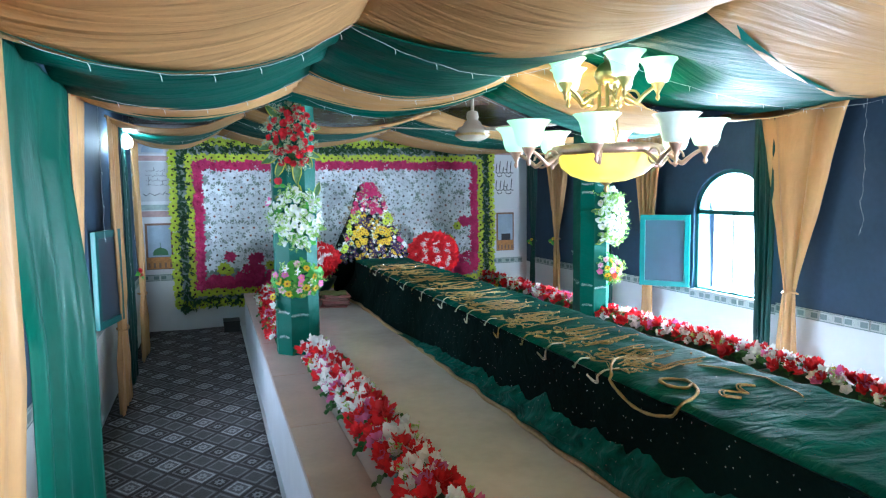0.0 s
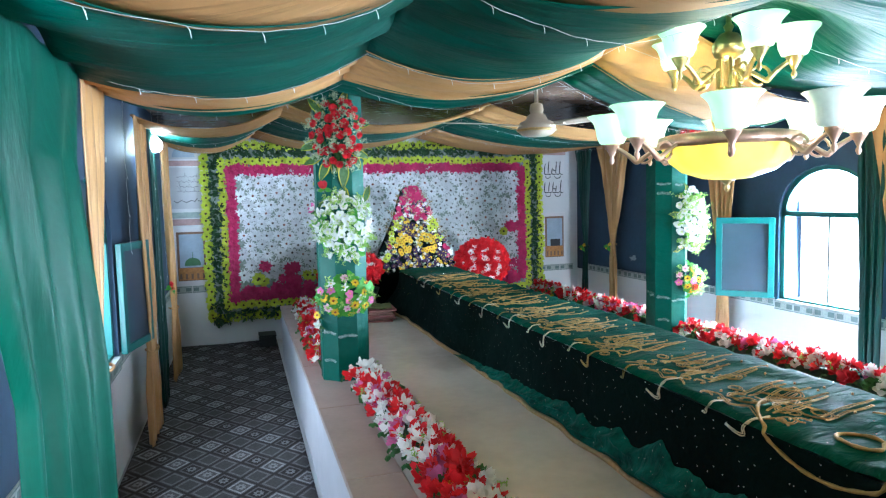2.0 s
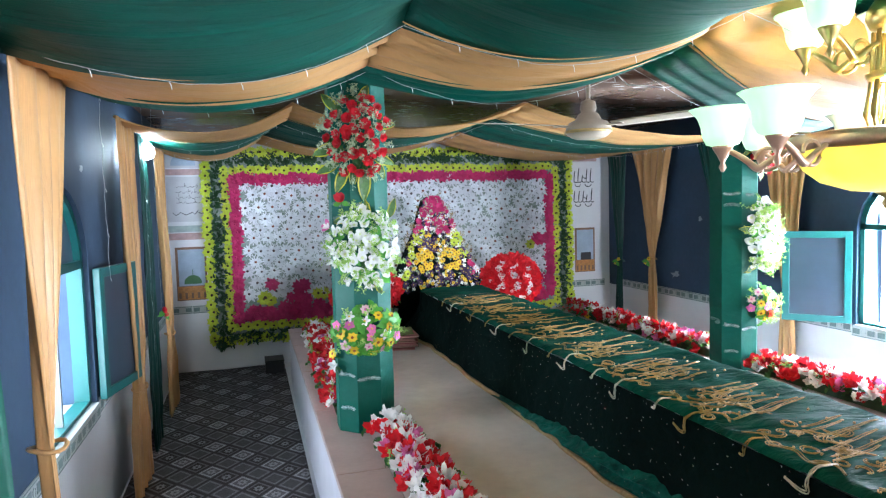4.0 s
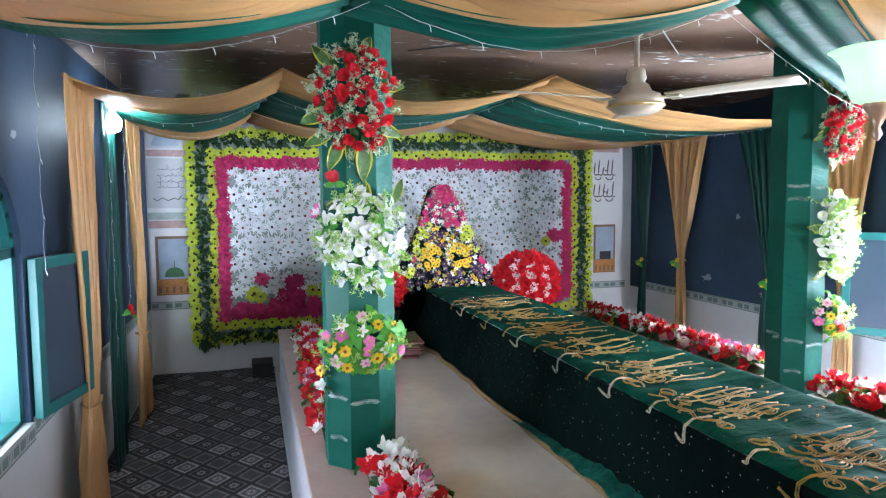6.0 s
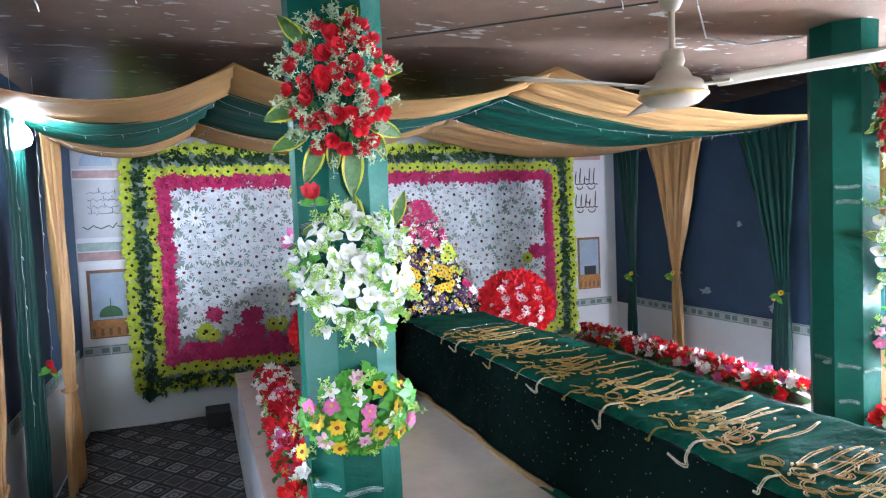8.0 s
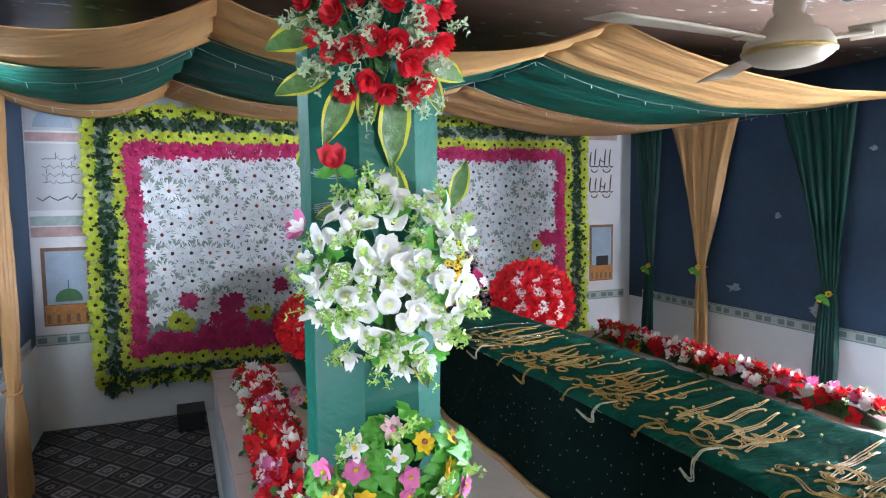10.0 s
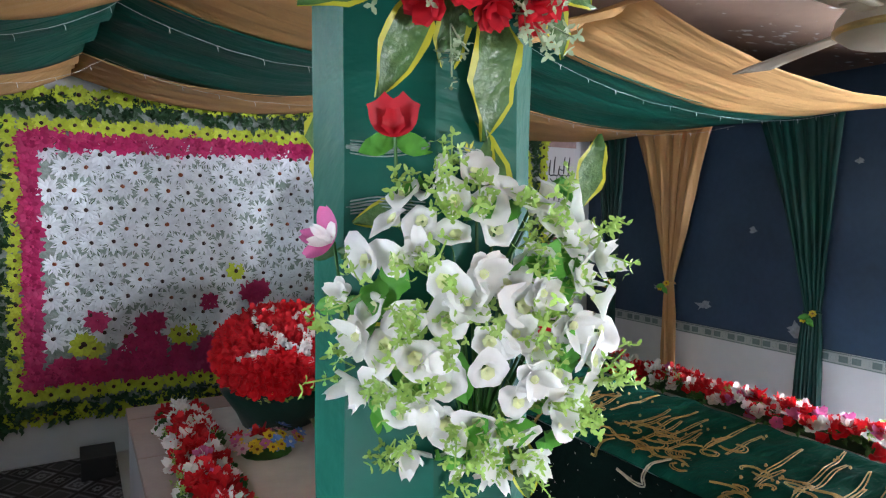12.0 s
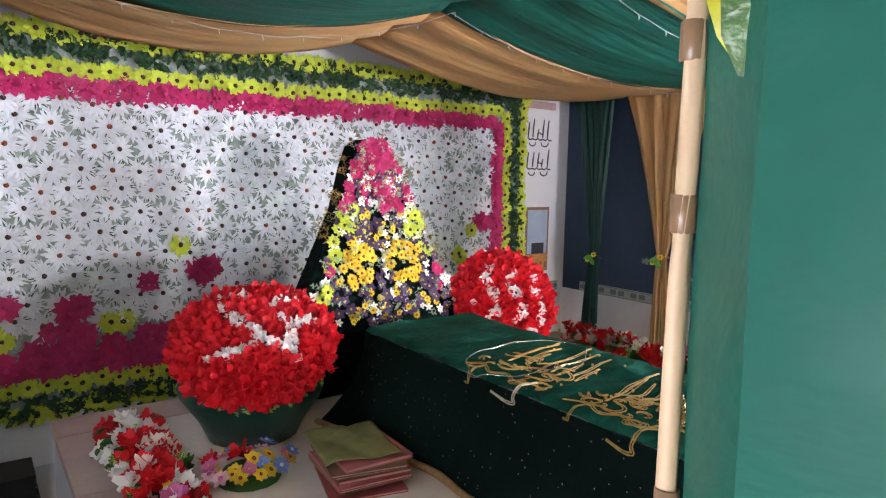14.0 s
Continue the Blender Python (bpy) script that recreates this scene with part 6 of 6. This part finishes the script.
for ya, yb, yc, yd, zt in ((5.95, 6.25, 6.05, 5.95, 2.31), (6.6, 7.22, 6.8, 6.7, 2.30)):
    string_light(swag_line(XL + 0.12, 0.27, ya, yb, zt - 0.13, zt, 0.15, ya), SL)
    string_light(swag_line(0.27, 1.9, yb, yc, zt, zt, 0.18, yb), SL)
    string_light(swag_line(1.9, XR - 0.12, yc, yd, zt, zt - 0.12, 0.16, yc), SL)
for x, inn, y, zb2, sd in ((XL, 1, 4.70, 1.35, 1), (XL, 1, 6.03, 0.7, 2), (XL, 1, 6.5, 0.9, 3), (XR, -1, 3.1, 1.3, 5)):
    string_light([(x + inn * (0.13 + 0.012 * noise.noise((i * 0.5, sd, 0))), y + 0.03 * noise.noise((i * 0.35, sd, 2)), ZC - 0.01 - (ZC - 0.01 - zb2) * i / 30) for i in range(31)], "white wire of tiny bulbs hanging down the wall", 0.2)

# bare cables across the ceiling
for pts in ([(1.0, 5.4, ZC - 0.01), (1.5, 4.9, ZC - 0.03), (1.9, 4.62, ZC - 0.02)], [(2.1, 4.62, ZC - 0.02), (2.4, 4.9, ZC - 0.06), (2.75, 5.0, ZC - 0.05), (3.0, 4.9, ZC - 0.02)]):
    tagged(Geo().tube(pts, 0.004, 5).out("cable", DARK if pts[0][0] < 2 else WIRE), "loose electric cable hanging under the ceiling", "cable")


# ---------------- tiled pictures on the end wall ----------------
PAPER = mat("pale_tile_panel", (0.50, 0.51, 0.53), 0.35, var=0.12, scale=6, fine=30)
PAPERW = mat("white_tile_panel", (0.68, 0.67, 0.68), 0.35, var=0.08, scale=6, fine=30)
INK = mat("black_ink", (0.03, 0.03, 0.035), 0.5)
PICT = mat("picture_sky", (0.34, 0.42, 0.52), 0.4, var=0.25, scale=8)
PICF = mat("picture_frame_brown", (0.22, 0.12, 0.07), 0.4, var=0.3, scale=14)
DOME = mat("picture_green_dome", (0.06, 0.17, 0.07), 0.4, var=0.3, scale=20)
ORANGE = mat("picture_arcade", (0.50, 0.22, 0.06), 0.4, var=0.4, scale=30)
ROSEB = mat("rose_border_tile", (0.46, 0.30, 0.28), 0.4, var=0.35, scale=22)
AQUA = mat("aqua_border_tile", (0.34, 0.42, 0.40), 0.4, var=0.35, scale=22)
YW = YB


def panel(name, x0, x1, z0, z1, label, material, d=0.008):
    e = empty(name, (x0 + x1) / 2, YW, z0, label, "tile panel", "wall tile panels")
    part("tile", Geo().box((x0 - (x0 + x1) / 2, -d, 0), (x1 - (x0 + x1) / 2, 0.0, z1 - z0), 0, 0.002), material, e)
    return e, (x0 + x1) / 2, z0


def text_rows(e, cx, z0, rows, d, seed, thick=0.006):
    """Unreadable lettering, as runs of short curved strokes."""
    r = random.Random(seed)
    for x0, x1, zz, h in rows:
        g = Geo()
        x = x0
        while x < x1:
            w = r.uniform(0.4, 1.3) * h
            q = [Vector((x - cx, -d, zz - z0)), Vector((x + w * 0.4 - cx, -d, zz - z0 - r.uniform(0.1, 0.4) * h)), Vector((x + w - cx, -d, zz - z0 + r.uniform(-0.1, 0.3) * h))]
            g.tube(q, thick * h / 0.05, 4)
            if r.random() < 0.5:
                g.tube([Vector((x + w * 0.5 - cx, -d, zz - z0)), Vector((x + w * 0.55 - cx, -d, zz - z0 + h * r.uniform(0.5, 0.9)))], thick * h / 0.05, 4)
            x += w * 1.02
        part("lettering", g, INK, e, "row of dark lettering")


def picture(x0, x1, z0, z1, label, dome):
    e, cx, _ = panel("picture_tile", x0, x1, z0, z1, label, PAPERW)
    w, h = x1 - x0, z1 - z0
    a, b = x0 - cx + 0.05, x1 - cx - 0.02
    part("border", Geo().box((a, -0.0115, 0.05), (b, -0.006, h - 0.05)), PICF, e, "brown border")
    part("sky", Geo().box((a + 0.025, -0.013, 0.2), (b - 0.02, -0.009, h - 0.075)), PICT, e, "pale blue picture field")
    ac = (a + b) / 2 + 0.01
    if dome:
        pts = [(ac + 0.085 * math.cos(t), 0.22 + 0.09 * math.sin(t) ** 0.8) for t in [math.pi * i / 14 for i in range(15)]]
        part("dome", Geo().add([(p, -0.0145, q) for p, q in pts] + [(p, -0.010, q) for p, q in pts], [tuple(range(15))]), DOME, e, "green dome")
        part("spire", Geo().box((ac - 0.003, -0.0145, 0.30), (ac + 0.003, -0.012, 0.37)), DOME, e)
    else:
        part("dark_building", Geo().box((ac - 0.07, -0.0145, 0.2), (ac + 0.07, -0.012, 0.29)), INK, e, "dark cube building")
    part("arcade", Geo().box((a + 0.01, -0.013, 0.06), (b - 0.01, -0.0095, 0.195)), ORANGE, e, "orange arcade")
    for i in range(5):
        xx = a + 0.03 + i * (b - a - 0.06) / 4
        part("arch", Geo().box((xx - 0.012, -0.0145, 0.07), (xx + 0.012, -0.012, 0.13)), PICF, e)


e, cx, z0 = panel("text_tile", XL + 0.01, -0.43, 1.56, 2.02, "grey tile panel with rows of dark lettering", PAPER)
text_rows(e, cx, z0, [(XL + 0.10, -0.47, 1.92 - 0.055 * i, 0.045) for i in range(4)] + [(XL + 0.06, -0.46, 1.65, 0.085)], 0.009, 3, 0.0022)
e, cx, z0 = panel("arch_tile", XL + 0.01, -0.43, 2.11, 2.30, "grey tile panel with blue arch", PAPER)
pts = [(0.12 * math.cos(t), 0.02 + 0.13 * math.sin(t)) for t in [math.pi * i / 14 for i in range(15)]]
part("blue_arch", Geo().add([(p, -0.0105, q) for p, q in pts] + [(p, -0.006, q) for p, q in pts], [tuple(range(15))]), PICT, e, "blue arch")
panel("border_strip", XL + 0.01, -0.43, 2.035, 2.095, "rose patterned border tiles", ROSEB)
panel("border_strip", XL + 0.01, -0.43, 1.455, 1.52, "aqua patterned border tiles", AQUA)
panel("border_strip", XL + 0.01, -0.43, 1.375, 1.445, "rose patterned border tiles", ROSEB)
picture(XL + 0.01, -0.40, 0.70, 1.35, "white picture tile of a green dome", True)
e, cx, z0 = panel("text_tile", 3.78, 4.10, 1.58, 2.12, "white tile panel with large dark calligraphy", PAPERW)
rnd = random.Random(8)
for base in (1.90, 1.66):
    g = Geo()
    for k in range(5):
        x = -0.125 + 0.055 * k + rnd.uniform(-0.01, 0.01)
        hgt = rnd.choice((0.07, 0.12, 0.15))
        g.tube([(x + 0.014, -0.009, base - z0 + hgt), (x + 0.004, -0.009, base - z0 + hgt * 0.5), (x, -0.009, base - z0)], [0.0045, 0.0075, 0.0055], 5)
    g.tube([(-0.135 + 0.0225 * i, -0.009, base - z0 - 0.004 - 0.016 * abs(math.sin(i * 1.25))) for i in range(13)], 0.0062, 5)
    for x, dz, r in ((-0.08, -0.045, 0.034), (0.06, -0.04, 0.042), (0.02, 0.045, 0.020)):
        g.tube([(x + r * math.cos(a), -0.009, base - z0 + dz + 0.7 * r * math.sin(a)) for a in [3.0 + 0.45 * i for i in range(9)]], 0.0055, 5)
    part("lettering", g, INK, e, "bold dark calligraphy")
panel("border_strip", 3.78, 4.12, 2.135, 2.195, "rose patterned border tiles", ROSEB)
picture(3.76, 4.10, 0.74, 1.38, "white picture tile of a dark building", False)

# pale peeled patches on the navy walls
PEEL = mat("peeled_plaster", (0.30, 0.33, 0.36), 0.7, var=0.4, scale=30)
rnd = random.Random(44)
for x, inn, y, zz, s in ((XR, -1, 7.0, 0.86, 0.10), (XR, -1, 6.25, 0.80, 0.12), (XR, -1, 7.45, 0.95, 0.06), (XR, -1, 5.9, 1.9, 0.04), (XR, -1, 4.6, 2.02, 0.05), (XL, 1, 4.85, 1.9, 0.05), (XR, -1, 6.6, 1.45, 0.05)):
    n = 14
    ring = [(s * rnd.uniform(0.3, 1.0) * math.cos(2 * math.pi * i / n), s * 0.6 * rnd.uniform(0.3, 1.0) * math.sin(2 * math.pi * i / n)) for i in range(n)]
    w = wall_right if x > 0 else wall_left
    part("peeled_patch", Geo().add([(x + inn * 0.0015, y + a, zz + b) for a, b in ring], [tuple(range(n))]), PEEL, w)

# small dark box on the carpet in the far corner
bx = empty("black_box", 0.20, 7.95, 0.02, "small black box on the carpet beside the platform", "box")
part("body", Geo().box((-0.09, -0.12, 0), (0.09, 0.12, 0.11), 0, 0.006), DARK, bx)
part("lid", Geo().box((-0.094, -0.124, 0.108), (0.094, 0.124, 0.128), 0, 0.005), DARK, bx)
# flowers tied on curtains
for x, y, zz in ((XL + 0.19, 6.1, 0.98), (XR - 0.19, 7.22, 1.02), (XR - 0.17, 6.08, 0.95), (XR - 0.17, 7.85, 0.97)):
    t = empty("curtain_posy", x, y, zz, "small silk flower sprig pinned to a curtain tie", "posy", "curtain posies")
    s = 1 if x < 1 else -1
    for k, me in enumerate((R_RED if s > 0 else D_GOLDL, LEAF_B, LEAF_B, D_GOLDL if x > 3 else R_RED)):
        share(("bloom", "leaf", "leaf", "bloom")[k], me, facing((0, 0.02 * (k - 1.5), -0.015 * k), (s, -0.5, 0.3), k * 1.9, 0.8), t)
